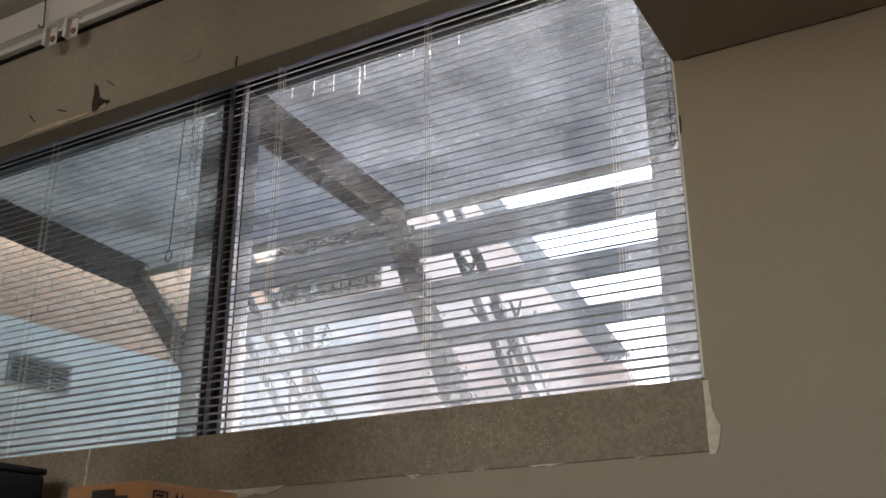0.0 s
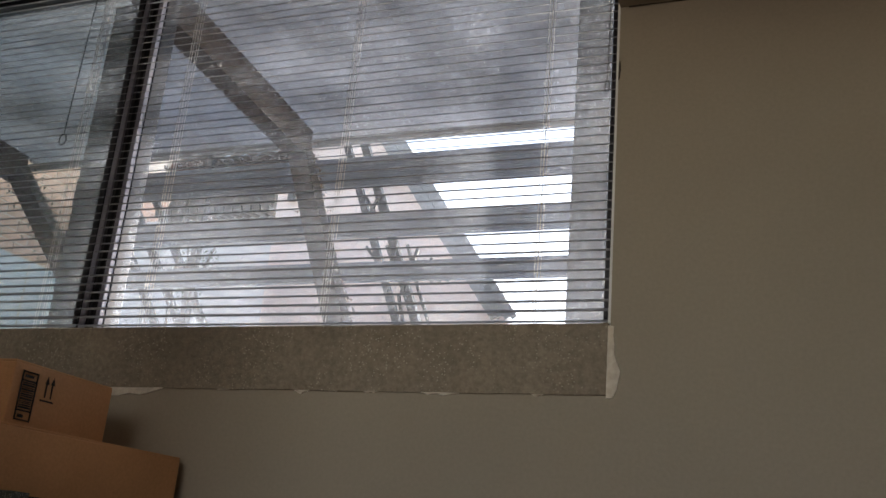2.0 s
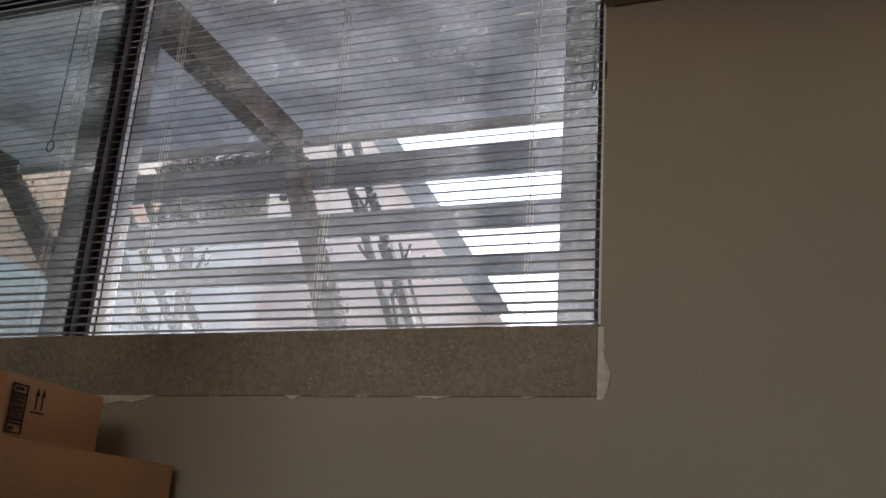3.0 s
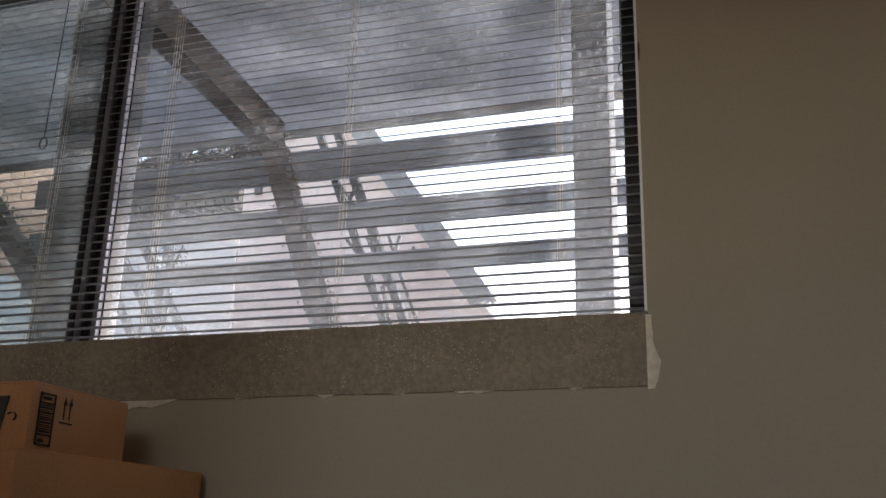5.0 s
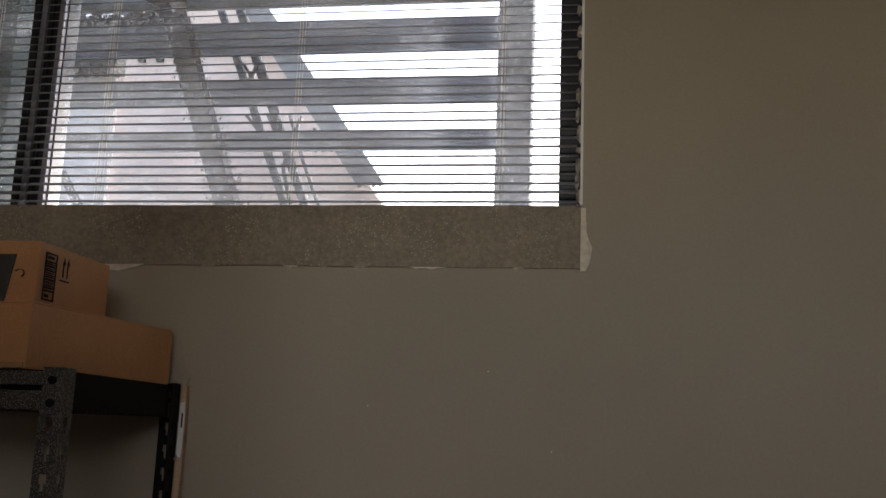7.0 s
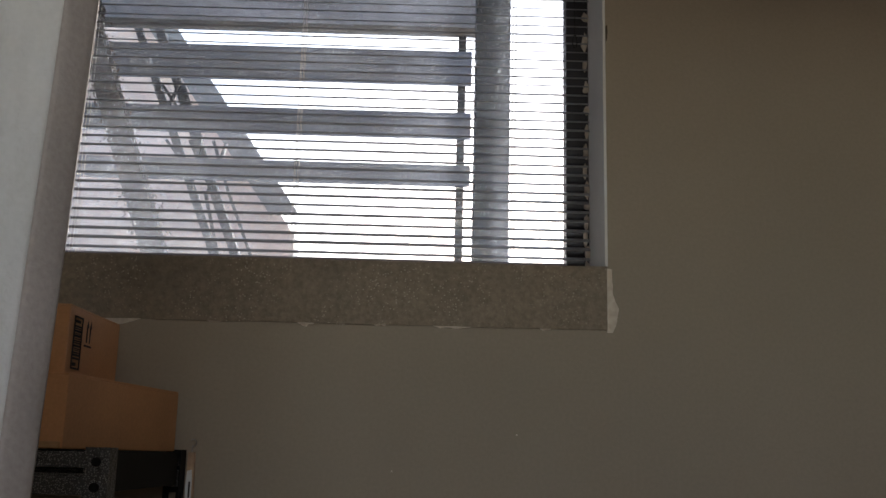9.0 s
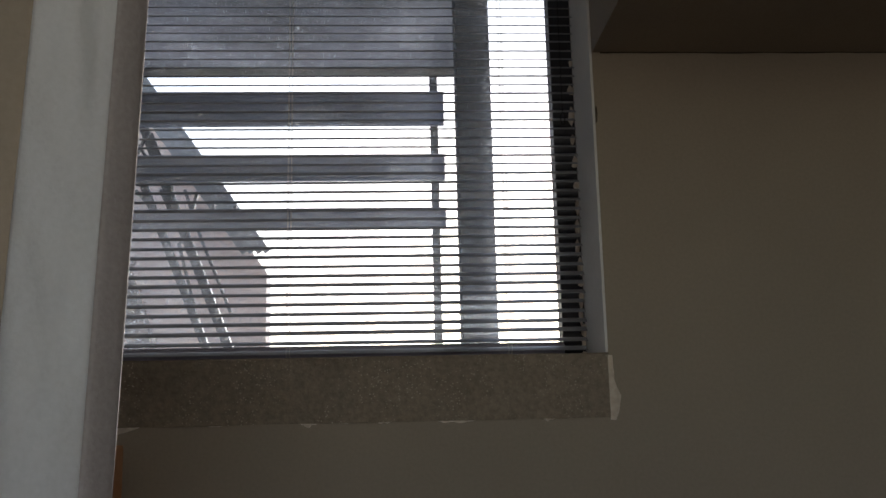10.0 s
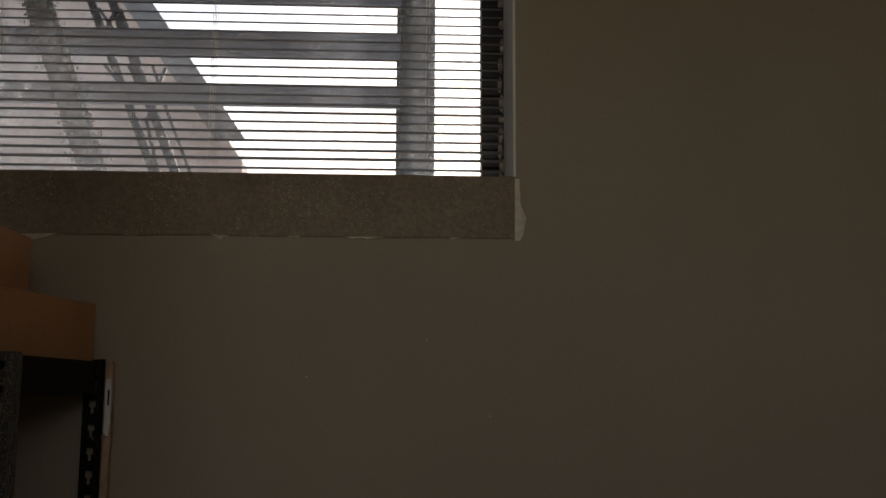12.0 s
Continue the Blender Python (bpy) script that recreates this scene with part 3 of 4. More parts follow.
for z in (RZ, 1.12, 0.68, 0.24):
    for y, sy in ((RY0, 1), (RY1, -1)):
        rack_part("shelf_beam", boxes((RX0 + 0.003, RX1 - 0.003, *sorted((y + sy * 0.003, y + sy * 0.007)), z - 0.075, z - 0.045), (RX0 + 0.003, RX1 - 0.003, *sorted((y + sy * 0.003, y + sy * 0.03)), z - 0.044, z - 0.040), (RX0 + 0.003, RX1 - 0.003, *sorted((y + sy * 0.003, y + sy * 0.007)), z - 0.03, z - 0.004), bevel=0.001), HAMMERED)
    for x, sx in ((RX1, -1), (RX0, 1)):
        rack_part("side_beam", boxes((*sorted((x + sx * 0.003, x + sx * 0.007)), RY0 + 0.045, RY1 - 0.045, z - 0.07, z - 0.002), bevel=0.001), RACK_SHADED)
    rack_part("shelf_board", boxes((RX0 + 0.008, RX1 - 0.008, RY0 + 0.008, RY1 - 0.008, z - 0.014, z - 0.001), bevel=0.001), RACK_SHADED, "dark shelf board")
for x, sx in ((RX1, -1), (RX0, 1)):
    for y, sy in ((RY0, -1), (RY1, 1)):
        for dz in (0.02, 0.062):
            bm = bmesh.new()
            rod(bm, (x + sx * 0.021, y, RZ - dz), (x + sx * 0.021, y + sy * 0.006, RZ - dz), 0.008, 10)
            rack_part("bolt", bm, STEEL if y == RY1 else RACK_SHADED)


def carton(name, label, corner, turn, length, depth, height, seed):
    """A cardboard carton: walls, top flaps that meet in a taped seam. Local x runs back from the right front edge's left, y to the rear."""
    c = thing(name, label, "box", "cartons on the rack", at=corner)
    c.rotation_euler = (0, 0, turn)
    g = random.Random(seed)
    bm = boxes((-length, 0, 0, depth, 0, height - 0.004), bevel=0.0025)
    bmesh.ops.subdivide_edges(bm, edges=[e for e in bm.edges if e.calc_length() > 0.1], cuts=5, use_grid_fill=True)
    for v in bm.verts:
        if 0.004 < v.co.z < height - 0.01:
            k = math.sin(math.pi * v.co.z / height) * 0.0025
            if abs(v.co.x) < 0.001:
                v.co.x += k * math.sin(math.pi * v.co.y / depth)
            if abs(v.co.y) < 0.001:
                v.co.y -= k * math.sin(math.pi * -v.co.x / length)
    body = part("body", bm, CARD, c)
    part("flap", boxes((-length + 0.001, -0.001, 0.001, depth / 2 - 0.001, height - 0.004, height), bevel=0.001), CARD, c)
    part("flap", boxes((-length + 0.001, -0.001, depth / 2 + 0.001, depth - 0.001, height - 0.004, height), bevel=0.001), CARD, c)
    return c, body


# lower carton
cb, body_b = carton("cardboard_box", "plain brown cardboard carton lying on the rack's top shelf", (-1.026, -0.53, RZ), radians(-7.6), 0.27, 0.495, 0.128, 1)
part("bottom_flap", boxes((-0.265, -0.004, -0.004, 0.002, 0.0015, 0.012), bevel=0.001), CARD_EDGE, cb, "cut edge of the bottom flap")
# upper carton with shipping print
ca, body_a = carton("printed_carton", "brown cardboard carton with dark label and shipping marks on another carton", (-1.053, -0.482, RZ + 0.1285), radians(0.0), 0.235, 0.285, 0.126, 2)


def face_right(rows, name, mat, label):
    """Flat print on a carton's right-hand side: rows of y0, y1, z0, z1."""
    bm = bmesh.new()
    for y0, y1, z0, z1 in rows:
        box(bm, 0.0018, 0.0034, y0, y1, z0, z1)
    return part(name, bm, mat, ca, label)


lab = []
y0, y1, z0, z1 = 0.020, 0.062, 0.012, 0.108
lab += [(y0, y1, z1 - 0.003, z1), (y0, y1, z0, z0 + 0.003), (y0, y0 + 0.003, z0, z1), (y1 - 0.003, y1, z0, z1), (y0, y1, 0.030, 0.033), (y0, y1, 0.088, 0.091)]
g = random.Random(6)
z = 0.036
while z < 0.085:
    w = g.choice((0.0014, 0.0022, 0.0034))
    lab.append((y0 + 0.006, y1 - 0.006, z, z + w))
    z += w + g.choice((0.0016, 0.0024))
lab += [(y0 + 0.008, y1 - 0.02, 0.018, 0.024), (y0 + 0.008, y1 - 0.012, 0.096, 0.101)]
face_right(lab, "shipping_label", INK, "black printed label of plain bars")
bm = bmesh.new()
for cy in (0.088, 0.104):
    box(bm, 0.0018, 0.0034, cy - 0.0014, cy + 0.0014, 0.066, 0.098)
    vs = [bm.verts.new((0.0034, cy + dy, zz)) for dy, zz in ((-0.006, 0.093), (0.006, 0.093), (0, 0.110))]
    bm.faces.new(vs)
box(bm, 0.0018, 0.0034, 0.078, 0.114, 0.058, 0.061)
part("up_arrows", bm, INK, ca, "two black upright arrows")
bm = boxes((-0.20, -0.062, -0.006, -0.0032, 0.003, 0.098), bevel=0.0008)
for v in bm.verts:
    if v.co.x > -0.07 and v.co.z > 0.05:
        v.co.x += 0.016
part("dark_label", bm, TAPE, ca, "dark grey glued label with a torn top edge")
bm = bmesh.new()
box(bm, -0.15, -0.085, -0.008, -0.0035, 0.092, 0.113, 0.0015)
part("tape_tab", bm, TAPE, ca, "crumpled dark tape end")
for x0, x1, z in ((-0.175, -0.10, 0.088), (-0.185, -0.09, 0.078), (-0.18, -0.10, 0.024), (-0.165, -0.09, 0.014)):
    part("label_line", boxes((x0, x1, -0.0074, -0.0062, z, z + 0.0035)), PALE_PRINT, ca, "pale bar of unreadable print")
bm = bmesh.new()
bmesh.ops.create_cone(bm, cap_ends=True, segments=24, radius1=0.016, radius2=0.016, depth=0.0012, matrix=Matrix.Translation((-0.125, -0.0068, 0.05)) @ Matrix.Rotation(radians(90), 4, "X"))
part("label_disc", bm, PALE_PRINT, ca, "pale printed disc")
bm = bmesh.new()
ring = [(-0.125 + 0.007 * math.cos(a), -0.0078, 0.05 + 0.007 * math.sin(a)) for a in [math.tau * k / 12 for k in range(13)]]
for a, b in zip(ring, ring[1:]):
    bar(bm, a, b, 0.0025, 0.0012)
part("disc_ring", bm, INK, ca)
bm = bmesh.new()
hook = [(-0.036 + 0.010 * math.cos(a), -0.0036, 0.060 + 0.008 * math.sin(a)) for a in [radians(150 - 30 * k) for k in range(8)]]
for a, b in zip(hook, hook[1:]):
    bar(bm, a, b, 0.004, 0.001)
part("printed_mark", bm, INK, ca, "curved black printed mark")

# black case at the rack's far end
case = thing("black_case", "matt black plastic case standing on the rack's top shelf", "case", at=(-1.82, -0.42, RZ))
part("body", boxes((-0.20, 0, 0, 0.30, 0.012, 0.355), bevel=0.012), BLACK, case)
part("lid", boxes((-0.203, 0.003, -0.003, 0.303, 0.356, 0.375), bevel=0.007), BLACK, case, "black lid")
for x in (-0.18, -0.02):
    for y in (0.03, 0.27):
        bm = bmesh.new()
        rod(bm, (x, y, 0), (x, y, 0.013), 0.012, 10)
        part("foot", bm, BLACK, case)

# slim wooden stick with a wire hook, tied to the rack's rear post
STX, STY = -0.928, -0.012
stick = thing("wooden_stick", "slim tan wooden stick with wire hook and torn white label", "stick", at=(STX, STY, 0))
bm = bmesh.new()
g = random.Random(5)
prev = None
for i in range(27):
    z = i * 0.0598
    w0, w1 = 0.0085 + g.uniform(-0.001, 0.001), 0.0085 + g.uniform(-0.0012, 0.001)
    taper = 0.7 if i == 26 else 1.0
    ring = [bm.verts.new((sx * taper, sy, z)) for sx, sy in ((-w0, -0.008), (w1, -0.008), (w1, 0.008), (-w0, 0.008))]
    if prev:
        for j in range(4):
            bm.faces.new((prev[j], prev[(j + 1) % 4], ring[(j + 1) % 4], ring[j]))
    else:
        bm.faces.new(ring)
    prev = ring
bm.faces.new(prev[::-1])
part("shaft", bm, STICK_WOOD, stick)
bm = bmesh.new()
hook = [Vector((0.0, -0.002, 1.55)), Vector((0.0, -0.002, 1.567))] + [Vector((0.001 + 0.0075 * math.cos(a), -0.002, 1.5755 + 0.0075 * math.sin(a))) for a in [radians(-100 + 29 * k) for k in range(9)]]
for a, b in zip(hook, hook[1:]):
    rod(bm, a, b, 0.0011, 6)
part("hook", bm, STEEL, stick, "small bent wire hook")
bm = bmesh.new()
g = random.Random(17)
edge = [(-0.006, 1.515), (0.004, 1.518), (0.0065, 1.49), (0.006, 1.455), (0.007, 1.42), (0.004, 1.388), (-0.003, 1.392), (-0.0075, 1.40), (-0.006, 1.44), (-0.0075, 1.48)]
prism(bm, edge, -0.0098, -0.0088)
part("paper_label", bm, CLOTH, stick, "torn white paper label")
bm = boxes((-0.001, 0.003, -0.0108, -0.0099, 1.458, 1.492), bevel=0.0002)
part("label_print", bm, INK, stick)
bm = bmesh.new()
for dz in (0.0, 0.004):
    rod(bm, (-0.03, -0.0125, 1.382 + dz), (0.002, -0.0115, 1.386 + dz * 0.5), 0.0012, 6)
rod(bm, (-0.03, -0.0125, 1.382), (-0.03, -0.0125, 1.388), 0.0016, 6)
part("wire_tie", bm, STEEL, stick, "twisted wire tie round the rack post")

# ---- white cloth hung over the end of a partition ----
tagged(part("pillar", boxes((-1.09, -0.87, -1.228, -1.14, 0, CEIL), bevel=0.004), WALL), "grey-beige painted pillar behind the hanging cloth", "pillar", kind="structure")
cloth = thing("hanging_cloth", "white cotton curtain hanging from the ceiling beside a pillar", "curtain", at=(-0.81, -1.25, 0))


def drape(name, path, mat, z0, z1, seed, amp, label=""):
    """A hanging length of cloth along a plan line, with soft creases and real thickness."""
    g = noise
    bm = bmesh.new()
    rows = []
    for k in range(151):
        z = z0 + (z1 - z0) * k / 150
        front, back = [], []
        for i, (x, y) in enumerate(path):
            u = i / (len(path) - 1)
            d = amp * (g.noise(Vector((x * 11 + seed, z * 1.8, 0.3))) + 1.5 * (0.4 - abs(g.noise(Vector((x * 13 + z * 5, z * 3.1 - x * 6, seed))))) + 0.35 * g.noise(Vector((x * 50 - z * 16, z * 9, seed))))
            d *= math.sin(math.pi * (0.06 + 0.94 * u))
            x += (z - 1.9) * 0.03
            front.append(bm.verts.new((x, y - d, z)))
            back.append(bm.verts.new((x, y - d + 0.004, z)))
        rows.append(front + back[::-1])
    for a, b in zip(rows, rows[1:]):
        n = len(a)
        for j in range(n):
            bm.faces.new((a[j], a[(j + 1) % n], b[(j + 1) % n], b[j]))
    bm.faces.new(rows[0])
    bm.faces.new(rows[-1][::-1])
    return part(name, bm, mat, cloth, label, smooth=True)


drape("panel", [(-0.088 + 0.088 * i / 20, -0.006) for i in range(21)], CLOTH, 0.03, CEIL - 0.002, 2.0, 0.026)
drape("hem", [(0.0 + 0.024 * i / 5, -0.006 + 0.03 * (i / 5) ** 1.3) for i in range(6)], SHADED_HEM, 0.03, CEIL - 0.002, 5.0, 0.002, "folded hem with its shade put into the colour")

# ---- outside: yard, porch, neighbours ----
tagged(part("ground", boxes((-60, 60, 0.33, 300, -0.25, -0.05)), GROUND), "pale concrete yard reaching away from the building", "ground", kind="structure")

porch = thing("porch_roof", "porch with flat grey roof sheets on dark rafters and posts", "porch", at=(-2.5, 1.2, 0))
po = Matrix.Translation((2.5, -1.2, 0))


def porch_part(name, bm, mat, label=""):
    bmesh.ops.transform(bm, matrix=po, verts=bm.verts)
    return part(name, bm, mat, porch, label)


for k in range(4):
    x1 = -0.19 - k * 0.91
    bm = bmesh.new()
    grid = [[bm.verts.new((x1 - 0.912 + 0.912 * a / 24, 0.33 + 1.73 * b / 6, 3.535 + 0.003 * (k % 2) + 0.004 * math.sin(a * math.pi / 2))) for b in range(7)] for a in range(25)]
    for a in range(24):
        for b in range(6):
            bm.faces.new((grid[a][b], grid[a + 1][b], grid[a + 1][b + 1], grid[a][b + 1]))
    porch_part("roof_sheet", bm, ROOF_SHEET, "stained grey translucent roof sheet")
porch_part("fascia", boxes((-3.85, -0.19, 2.02, 2.05, 3.49, 3.529), bevel=0.003), ROOF_UNDER)
for x, lean_to in ((-1.98, 0.42), (-3.80, 0.98)):
    bm = bmesh.new()
    bar(bm, (x + 0.12, 0.34, 3.452), (x, 1.92, 3.445), 0.10, 0.15)
    porch_part("rafter", bm, RAFTER, "dark stained rafter")
    bm = bmesh.new()
    bar(bm, (x - 0.02, 1.90, 3.47), (x + lean_to, 1.93, 2.25), 0.095, 0.095, up=(0, 1, 0))
    bar(bm, (x + lean_to, 1.93, 2.27), (x + lean_to + 0.02, 1.93, -0.05), 0.095, 0.095, up=(0, 1, 0))
    porch_part("leaning_leg", bm, RAFTER, "dark leaning strut")
for x0, x1, y0, y1 in ((-0.285, -0.174, 0.72, 0.84), (-2.20, -2.0, 0.74, 0.86)):
    porch_part("post", boxes((x0, x1, y0, y1, -0.05, 3.529), bevel=0.006), POST, "weathered grey post with pale specks")

fence = thing("slatted_screen", "slatted screen of wide slate-blue boards beyond the porch", "screen", at=(-3.5, 2.05, 0))
fo = Matrix.Translation((3.5, -2.05, 0))
for z0, z1 in ((3.24, 3.40), (2.98, 3.10), (2.755, 2.85)):
    bm = bmesh.new()
    nn = max(5, int((z1 - z0) / 0.011))
    outline_y = []
    for k in range(nn):
        a, b = z0 + (z1 - z0) * k / nn, z0 + (z1 - z0) * (k + 1) / nn
        box(bm, -3.44, -0.25, 2.0, 2.03, a, b - 0.003)
        box(bm, -3.44, -0.25, 2.003, 2.027, b - 0.003, b)
    bmesh.ops.transform(bm, matrix=fo, verts=bm.verts)
    part("board", bm, BOARD, fence)
for x in (-0.312, -2.62):
    bm = boxes((x, x + 0.036, 2.032, 2.075, -0.05, 3.50), bevel=0.003)
    bmesh.ops.transform(bm, matrix=fo, verts=bm.verts)
    part("upright", bm, DARK_TRIM, fence, "dark upright batten")

# wing of the building to the side: brick over a pale rendered base, with an air vent
WX = -4.5
wing = thing("brick_wing", "brick side wing above a pale rendered base with air vent", "building", at=(WX, 1.5, 0))
wo = Matrix.Translation((-WX, -1.5, 0))
bm = boxes((WX - 0.3, WX, 0.33, 4.2, -0.05, 3.22))
bmesh.ops.transform(bm, matrix=wo, verts=bm.verts)
part("rendered_base", bm, RENDER, wing, "pale grey render")
bm = boxes((WX - 0.3, WX - 0.004, 0.33, 4.2, 3.222, 5.2))
bmesh.ops.transform(bm, matrix=wo, verts=bm.verts)
bed = part("mortar_bed", bm, MORTAR, wing)
for k in range(7):
    y = 0.62 + k * 0.44
    bm = boxes((WX + 0.0005, WX + 0.004, y, y + 0.012, 2.37, 3.215))
    bmesh.ops.transform(bm, matrix=wo, verts=bm.verts)
    part("panel_joint", bm, MORTAR, wing, "pale joint between the panels")
bm = boxes((WX + 0.001, WX + 0.012, 1.64, 2.10, 2.82, 2.845), (WX + 0.001, WX + 0.012, 1.64, 2.10, 2.995, 3.02), (WX + 0.001, WX + 0.012, 1.64, 1.665, 2.846, 2.994), (WX + 0.001, WX + 0.012, 2.075, 2.10, 2.846, 2.994), bevel=0.002)
bmesh.ops.transform(bm, matrix=wo, verts=bm.verts)
vent = part("air_vent", bm, VENT, wing, "grey metal air vent")
bm = boxes((WX + 0.001, WX + 0.003, 1.665, 2.075, 2.846, 2.994))
bmesh.ops.transform(bm, matrix=wo, verts=bm.verts)
part("vent_back", bm, BLACK, vent)
for k in range(6):
    z = 2.852 + k * 0.024
    bm = bmesh.new()
    bar(bm, (WX + 0.008, 1.666, z + 0.01), (WX + 0.008, 2.074, z + 0.01), 0.012, 0.009, up=(0.5, 0, 1))
    bmesh.ops.transform(bm, matrix=wo, verts=bm.verts)
    part("vent_slat", bm, VENT, vent)
bm = boxes((WX + 0.001, WX + 0.05, 0.33, 4.2, 2.20, 2.36), bevel=0.004)
bmesh.ops.transform(bm, matrix=wo, verts=bm.verts)
part("ledge", bm, GREY_ALU, wing, "grey ledge along the base")

# neighbour's house behind the screen
def house(name, label, at, w, d, h, roof_h, windows, over=0.5):
    hs = thing(name, label, "house", "houses beyond the yard", at=at)
    bm = boxes((-w / 2, w / 2, 0, d, -0.05, h))
    part("wall", bm, HOUSE, hs)
    bm = bmesh.new()
    v = [bm.verts.new(p) for p in ((-w / 2 - over, -over, h), (w / 2 + over, -over, h), (w / 2 + over, d + over, h), (-w / 2 - over, d + over, h), (-w / 2 - over + 1.2, d / 2, h + roof_h), (w / 2 + over - 1.2, d / 2, h + roof_h))]
    for f in ((0, 1, 5, 4), (1, 2, 5), (2, 3, 4, 5), (3, 0, 4), (0, 3, 2, 1)):
        bm.faces.new([v[i] for i in f])
    part("roof", bm, TILE, hs, "dark tiled roof")
    part("gutter", boxes((-w / 2 - over, w / 2 + over, -over - 0.09, -over - 0.002, h - 0.10, h + 0.02), bevel=0.02), DARK_TRIM, hs, "dark gutter")
    for x, z, ww, hh in windows:
        wf = part("window", boxes((x - ww / 2, x + ww / 2, -0.05, -0.002, z, z + hh), bevel=0.01), RAIL_WHITE, hs)
        part("pane", boxes((x - ww / 2 + 0.07, x - 0.03, -0.06, -0.051, z + 0.07, z + hh - 0.07)), PANE_DARK, wf)
        part("pane", boxes((x + 0.03, x + ww / 2 - 0.07, -0.06, -0.051, z + 0.07, z + hh - 0.07)), PANE_DARK, wf)
    return hs


house("rendered_house", "pinkish rendered neighbouring house with a dark tiled roof", (-9.2, 9.0, 0), 5.4, 6.0, 4.6, 1.6, ((-1.4, 3.0, 1.1, 1.1), (0.9, 3.0, 1.1, 1.1), (0.9, 0.9, 1.1, 1.2)))

# gabled neighbour close behind the screen, with a corrugated verge
gab = thing("gabled_house", "pale pink gabled house with a corrugated grey verge", "house", "houses beyond the yard", at=(-2.0, 3.2, 0))
go = Matrix.Translation((2.0, -3.2, 0))


def gable_part(name, bm, mat, label="", parent=None):
    bmesh.ops.transform(bm, matrix=go, verts=bm.verts)
    return part(name, bm, mat, parent or gab, label)


gable_part("wall", prism(bmesh.new(), [(-2.9, -0.05), (-1.2, -0.05), (-1.2, 2.778), (-2.163, 4.15), (-2.9, 4.15)], 3.2, 3.4), HOUSE)
for k in range(4):
    bm = bmesh.new()
    bar(bm, (-2.08 - k * 0.042, 3.06 + 0.012 * (k % 2), 4.15), (-1.18 - k * 0.042, 3.06 + 0.012 * (k % 2), 2.864), 0.034, 0.02, up=(0, 1, 0))
    gable_part("verge_strip", bm, ROOF_UNDER)
for x, z in ((-2.81, 3.72), (-2.69, 3.72)):
    gable_part("window_bar", boxes((x, x + 0.045, 3.17, 3.199, z - 0.02, z + 0.26), bevel=0.003), DARK_TRIM)

# tiled eave of an outbuilding to the side
eave = thing("tiled_outbuilding", "outbuilding with a dark tiled roof edge and pale walls", "outbuilding", at=(-3.8, 3.7, 0))
eo = Matrix.Translation((3.8, -3.7, 0))
bm = prism(bmesh.new(), [(-4.2, 3.84), (-3.22, 3.84), (-3.22, 4.12), (-4.0, 4.16)], 3.66, 4.6)
bmesh.ops.transform(bm, matrix=eo, verts=bm.verts)
part("roof", bm, TILE, eave)
for k in range(13):
    bm = bmesh.new()
    rod(bm, (0, -0.06, 0), (0, 0.10, 0.02), 0.036, 10)
    o = part("tile_end", bm, TILE, eave)
    o.location = (-4.16 + k * 0.076 + 3.8, -0.05, 3.838)
bm = boxes((-4.49, -3.25, 3.74, 3.95, -0.05, 3.838))
bmesh.ops.transform(bm, matrix=eo, verts=bm.verts)
part("wall", bm, RENDER, eave)
bm = boxes((-3.249, -2.86, 3.78, 3.90, -0.05, 3.84))
bmesh.ops.transform(bm, matrix=eo, verts=bm.verts)
part("side_wall", bm, HOUSE, eave, "pale pink side wall")

# pair of dark struts behind the screen
lean = thing("strut_frame", "frame of thin dark leaning struts just behind the screen", "frame", at=(-1.7, 2.2, 0))
lo = Matrix.Translation((1.7, -2.2, 0))
for x, w in ((-1.875, 0.034), (-1.775, 0.04)):
    bm = bmesh.new()
    bar(bm, (x - 0.02, 2.14, 3.66), (x + 0.58, 2.16, 2.15), w, w, up=(0, 1, 0))
    bar(bm, (x + 0.58, 2.16, 2.17), (x + 0.6, 2.16, -0.05), w, w, up=(0, 1, 0))
    bmesh.ops.transform(bm, matrix=lo, verts=bm.verts)
    part("strut", bm, DARK_TRIM, lean)
for x in (-3.14, -3.29, -3.44):
    bm = bmesh.new()
    bar(bm, (x, 2.14, 3.53), (x + 0.66, 2.16, 2.47), 0.034, 0.034, up=(0, 1, 0))
    bar(bm, (x + 0.66, 2.16, 2.49), (x + 0.68, 2.16, -0.05), 0.034, 0.034, up=(0, 1, 0))
    bmesh.ops.transform(bm, matrix=lo, verts=bm.verts)
    part("strut", bm, DARK_TRIM, lean)
bm = bmesh.new()
for a, b in (((-1.70, 3.24), (-1.60, 3.10)), ((-1.62, 3.24), (-1.68, 3.10)), ((-1.55, 2.97), (-1.42, 2.70)), ((-1.66, 2.97), (-1.56, 2.85)), ((-1.50, 2.98), (-1.53, 2.72)), ((-1.44, 2.97), (-1.36, 2.74)), ((-1.38, 2.96), (-1.45, 2.72)), ((-1.60, 3.24), (-1.50, 2.98)), ((-1.36, 2.74), (-1.22, 2.4)), ((-1.46, 2.72), (-1.38, 2.42)), ((-1.30, 2.78), (-1.31, 2.90)), ((-1.26, 2.78), (-1.26, 2.87)), ((-1.22, 2.78), (-1.21, 2.89))):
    bar(bm, (a[0], 2.12, a[1]), (b[0], 2.12, b[1]), 0.014, 0.014, up=(0, 1, 0))
bmesh.ops.transform(bm, matrix=lo, verts=bm.verts)
part("bracing", bm, DARK_TRIM, lean)


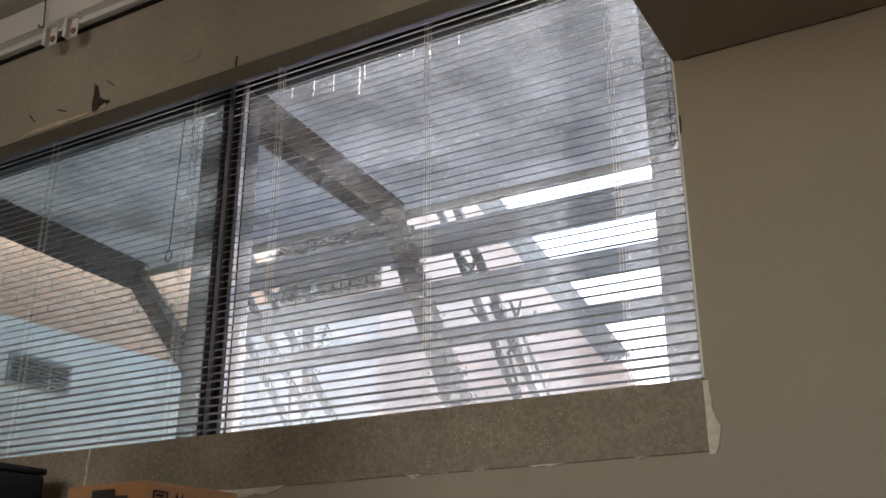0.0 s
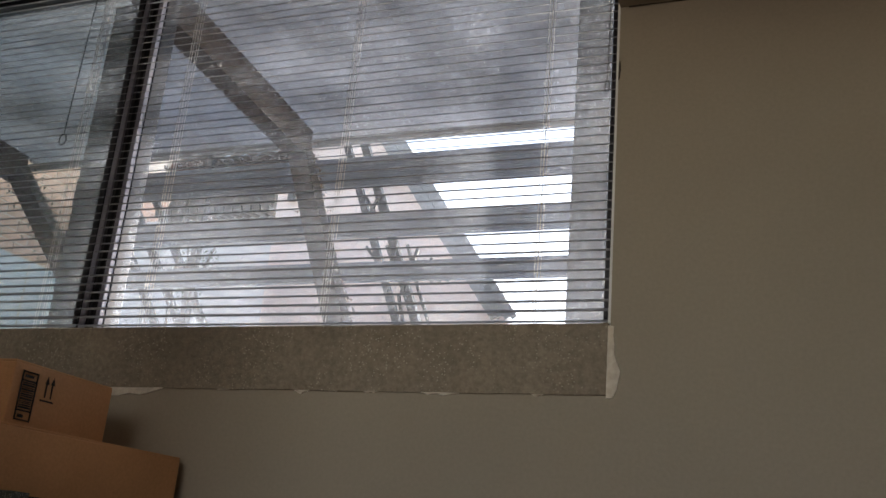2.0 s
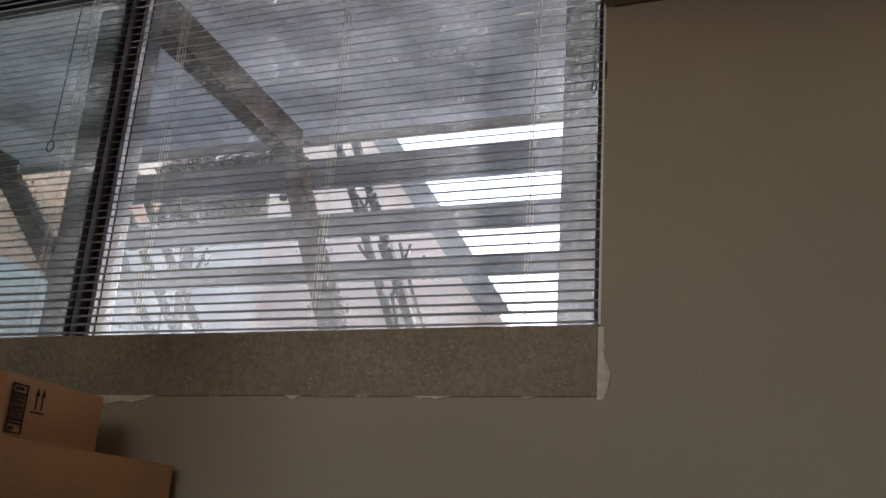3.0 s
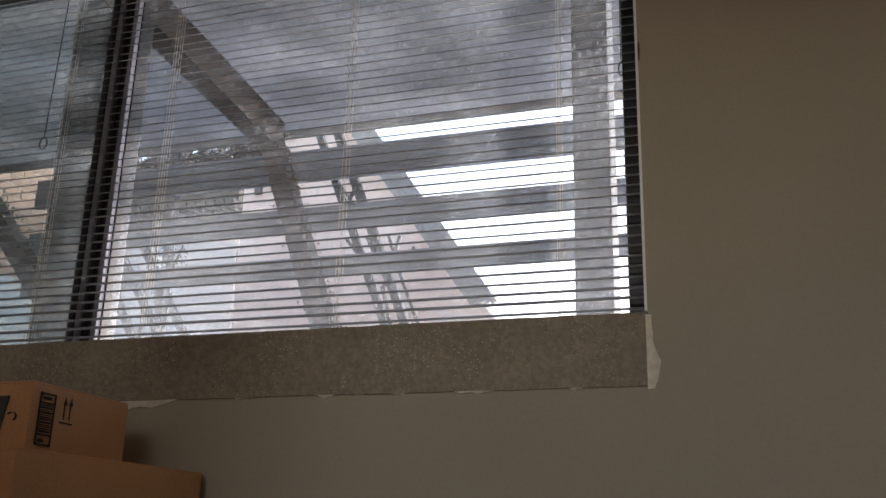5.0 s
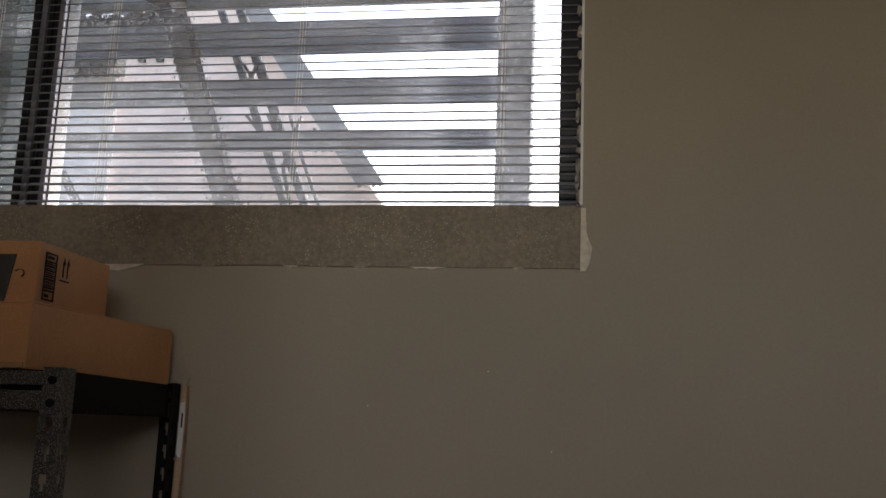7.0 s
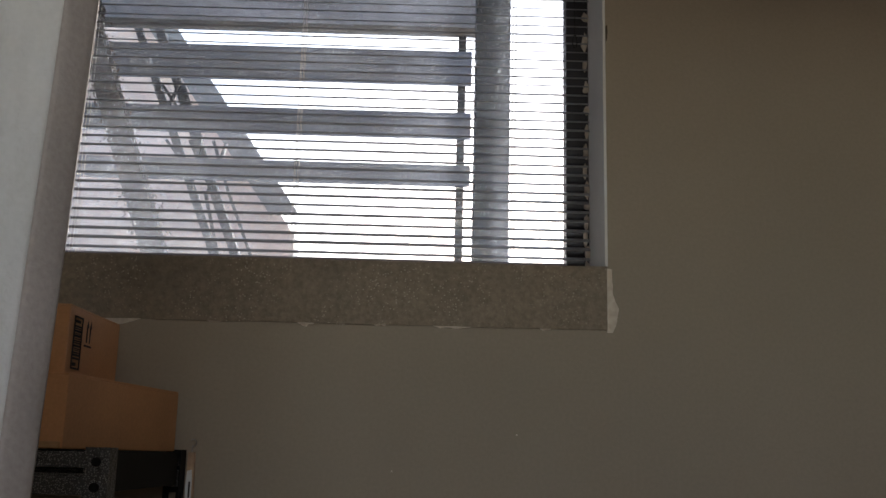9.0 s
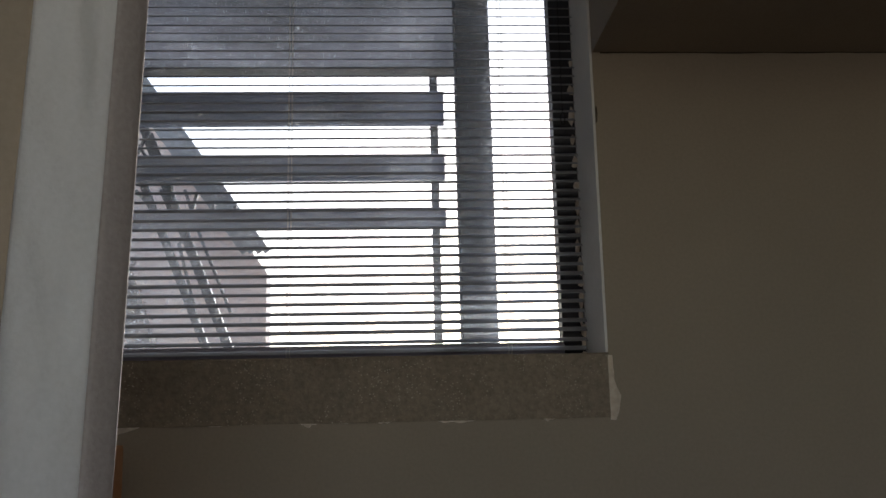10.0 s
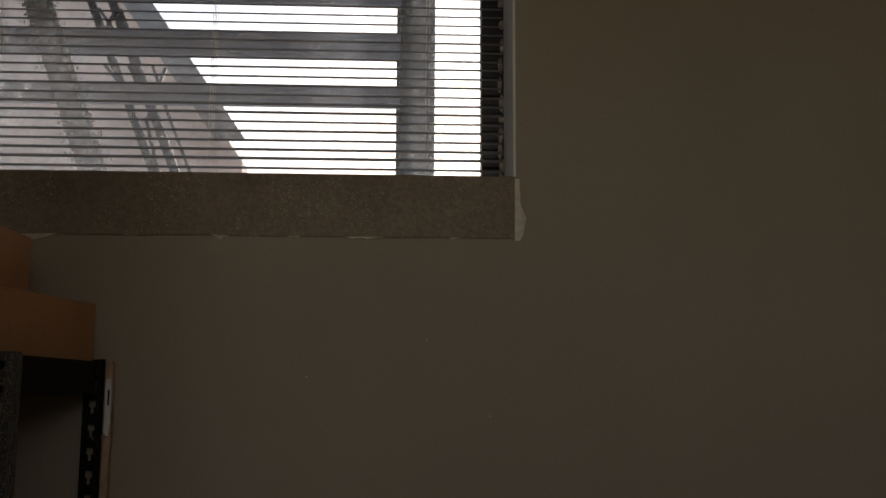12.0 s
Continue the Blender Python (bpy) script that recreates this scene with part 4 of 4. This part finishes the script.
# trees behind
def tree(at, height, spread, seed):
    g = random.Random(seed)
    tr = thing("tree", "dark leafy garden tree beyond the screen", "tree", "garden trees", at=at)
    bm = bmesh.new()
    top = Vector((g.uniform(-0.2, 0.2), g.uniform(-0.2, 0.2), height * 0.6))
    rod(bm, (0, 0, -0.05), top * 0.5, 0.12, 9, 0.09)
    rod(bm, top * 0.5, top, 0.09, 9, 0.05)
    tips = []
    for k in range(11):
        a = math.tau * k / 11 + g.uniform(-0.2, 0.2)
        r = spread * g.uniform(0.5, 1.0)
        base = top * g.uniform(0.55, 1.0)
        tip = Vector((r * math.cos(a), r * math.sin(a), height * g.uniform(0.55, 1.0)))
        rod(bm, base, tip, 0.04, 6, 0.012)
        tips += [tip, base.lerp(tip, 0.6), base.lerp(tip, 0.8)]
    part("trunk", bm, BARK, tr)
    verts, faces = [], []
    for _ in range(5200):
        c = g.choice(tips) + Vector((g.gauss(0, 0.26), g.gauss(0, 0.26), g.gauss(0, 0.22)))
        d = Vector((g.uniform(-1, 1), g.uniform(-1, 1), g.uniform(-1, 1))).normalized()
        e = d.orthogonal().normalized()
        s = g.uniform(0.03, 0.06)
        i = len(verts)
        verts += [c - d * s, c + e * s * 0.45, c + d * s, c - e * s * 0.45]
        faces.append((i, i + 1, i + 2, i + 3))
    me = bpy.data.meshes.new("crown")
    me.from_pydata([tuple(v) for v in verts], [], faces)
    me.materials.append(LEAF)
    cr = new("crown", me)
    cr.parent = tr
    return tr


tree((-5.6, 6.4, 0), 4.6, 1.0, 1)


def leaf_mass(name, label, category, stems, leaves, size, spread, seed, mat, bare=0):
    """Foliage along a set of stems: stems as tapered rods, leaves as one mesh of many small blades."""
    g = random.Random(seed)
    base = Vector(stems[0][0])
    t = thing(name, label, category, at=base)
    bm = bmesh.new()
    spots = []
    for k, (a, b) in enumerate(stems):
        a, b = Vector(a) - base, Vector(b) - base
        rod(bm, a, b, 0.012, 6, 0.006)
        if k >= bare:
            spots += [a.lerp(b, u / 8) for u in range(1, 9)]
    part("stem", bm, BARK, t)
    verts, faces = [], []
    for _ in range(leaves):
        c = g.choice(spots) + Vector((g.gauss(0, spread), g.gauss(0, spread * 0.6), g.gauss(0, spread)))
        d = Vector((g.uniform(-1, 1), g.uniform(-1, 1), g.uniform(-1.2, 0.4))).normalized()
        e = d.orthogonal().normalized()
        w = g.uniform(0.6, 1.2) * size
        k = len(verts)
        verts += [c - d * w, c + e * w * 0.4 + d * w * 0.1, c + d * w, c - e * w * 0.4]
        faces.append((k, k + 1, k + 2, k + 3))
    me = bpy.data.meshes.new("foliage")
    me.from_pydata([tuple(v) for v in verts], [], faces)
    me.materials.append(mat)
    f = new("foliage", me)
    f.parent = t
    f["kind"] = "stuff"
    return t


leaf_mass("creeper", "reddish-green creeper climbing the porch strut", "creeper",
          [((-1.56, 2.02, -0.05), (-1.6, 2.0, 2.3)), ((-1.6, 2.0, 2.3), (-1.74, 1.98, 2.7)), ((-1.74, 1.98, 2.7), (-1.9, 1.97, 3.15)), ((-1.9, 1.97, 3.15), (-1.98, 1.95, 3.4)), ((-1.74, 1.98, 2.7), (-1.66, 1.99, 2.5))],
          5600, 0.011, 0.030, 5, CREEPER)
leaf_mass("creeper", "dark creeper trailing along the top of the screen", "creeper",
          [((-2.74, 2.09, -0.05), (-2.74, 2.09, 3.42)), ((-2.74, 2.09, 3.42), (-2.86, 2.1, 3.44)), ((-2.74, 2.09, 3.42), (-2.04, 2.08, 3.44)), ((-2.86, 2.09, 3.47), (-2.1, 2.1, 3.48)), ((-2.8, 2.09, 3.40), (-2.06, 2.08, 3.41))],
          13000, 0.014, 0.024, 15, CREEPER, bare=1)
leaf_mass("creeper", "green creeper on the porch strut beside the brick wing", "creeper",
          [((-2.80, 1.95, -0.05), (-2.82, 1.93, 2.25)), ((-2.82, 1.93, 2.25), (-3.1, 1.92, 2.6)), ((-3.1, 1.92, 2.6), (-3.5, 1.91, 3.08)), ((-3.5, 1.91, 3.08), (-3.75, 1.9, 3.4))],
          2200, 0.013, 0.045, 9, LEAF)
leaf_mass("garden_shrub", "dark evergreen shrub behind the slatted screen", "shrub",
          [((-3.16, 2.75, -0.05), (-3.14, 2.75, 2.9)), ((-3.14, 2.75, 2.9), (-3.2, 2.75, 3.3)), ((-3.14, 2.75, 2.9), (-3.02, 2.78, 3.25))],
          350, 0.014, 0.035, 6, LEAF, bare=1)

# bricks of the wing, the courses that the window looks on
bw, bh = 0.228, 0.0765
bm = bmesh.new()
box(bm, -0.011, 0.004, 0, bw - 0.012, 0, bh - 0.011)
brick_me = mesh_of(bm, BRICK, "brick")
for r in range(14):
    for c in range(17):
        y = 0.38 + c * bw + (bw / 2 if r % 2 else 0)
        if y + bw > 4.2:
            continue
        o = new("brick", brick_me)
        o.parent = bed
        o.location = (-0.002 + random.uniform(-0.002, 0.002), y - 1.5, 3.23 + r * bh)
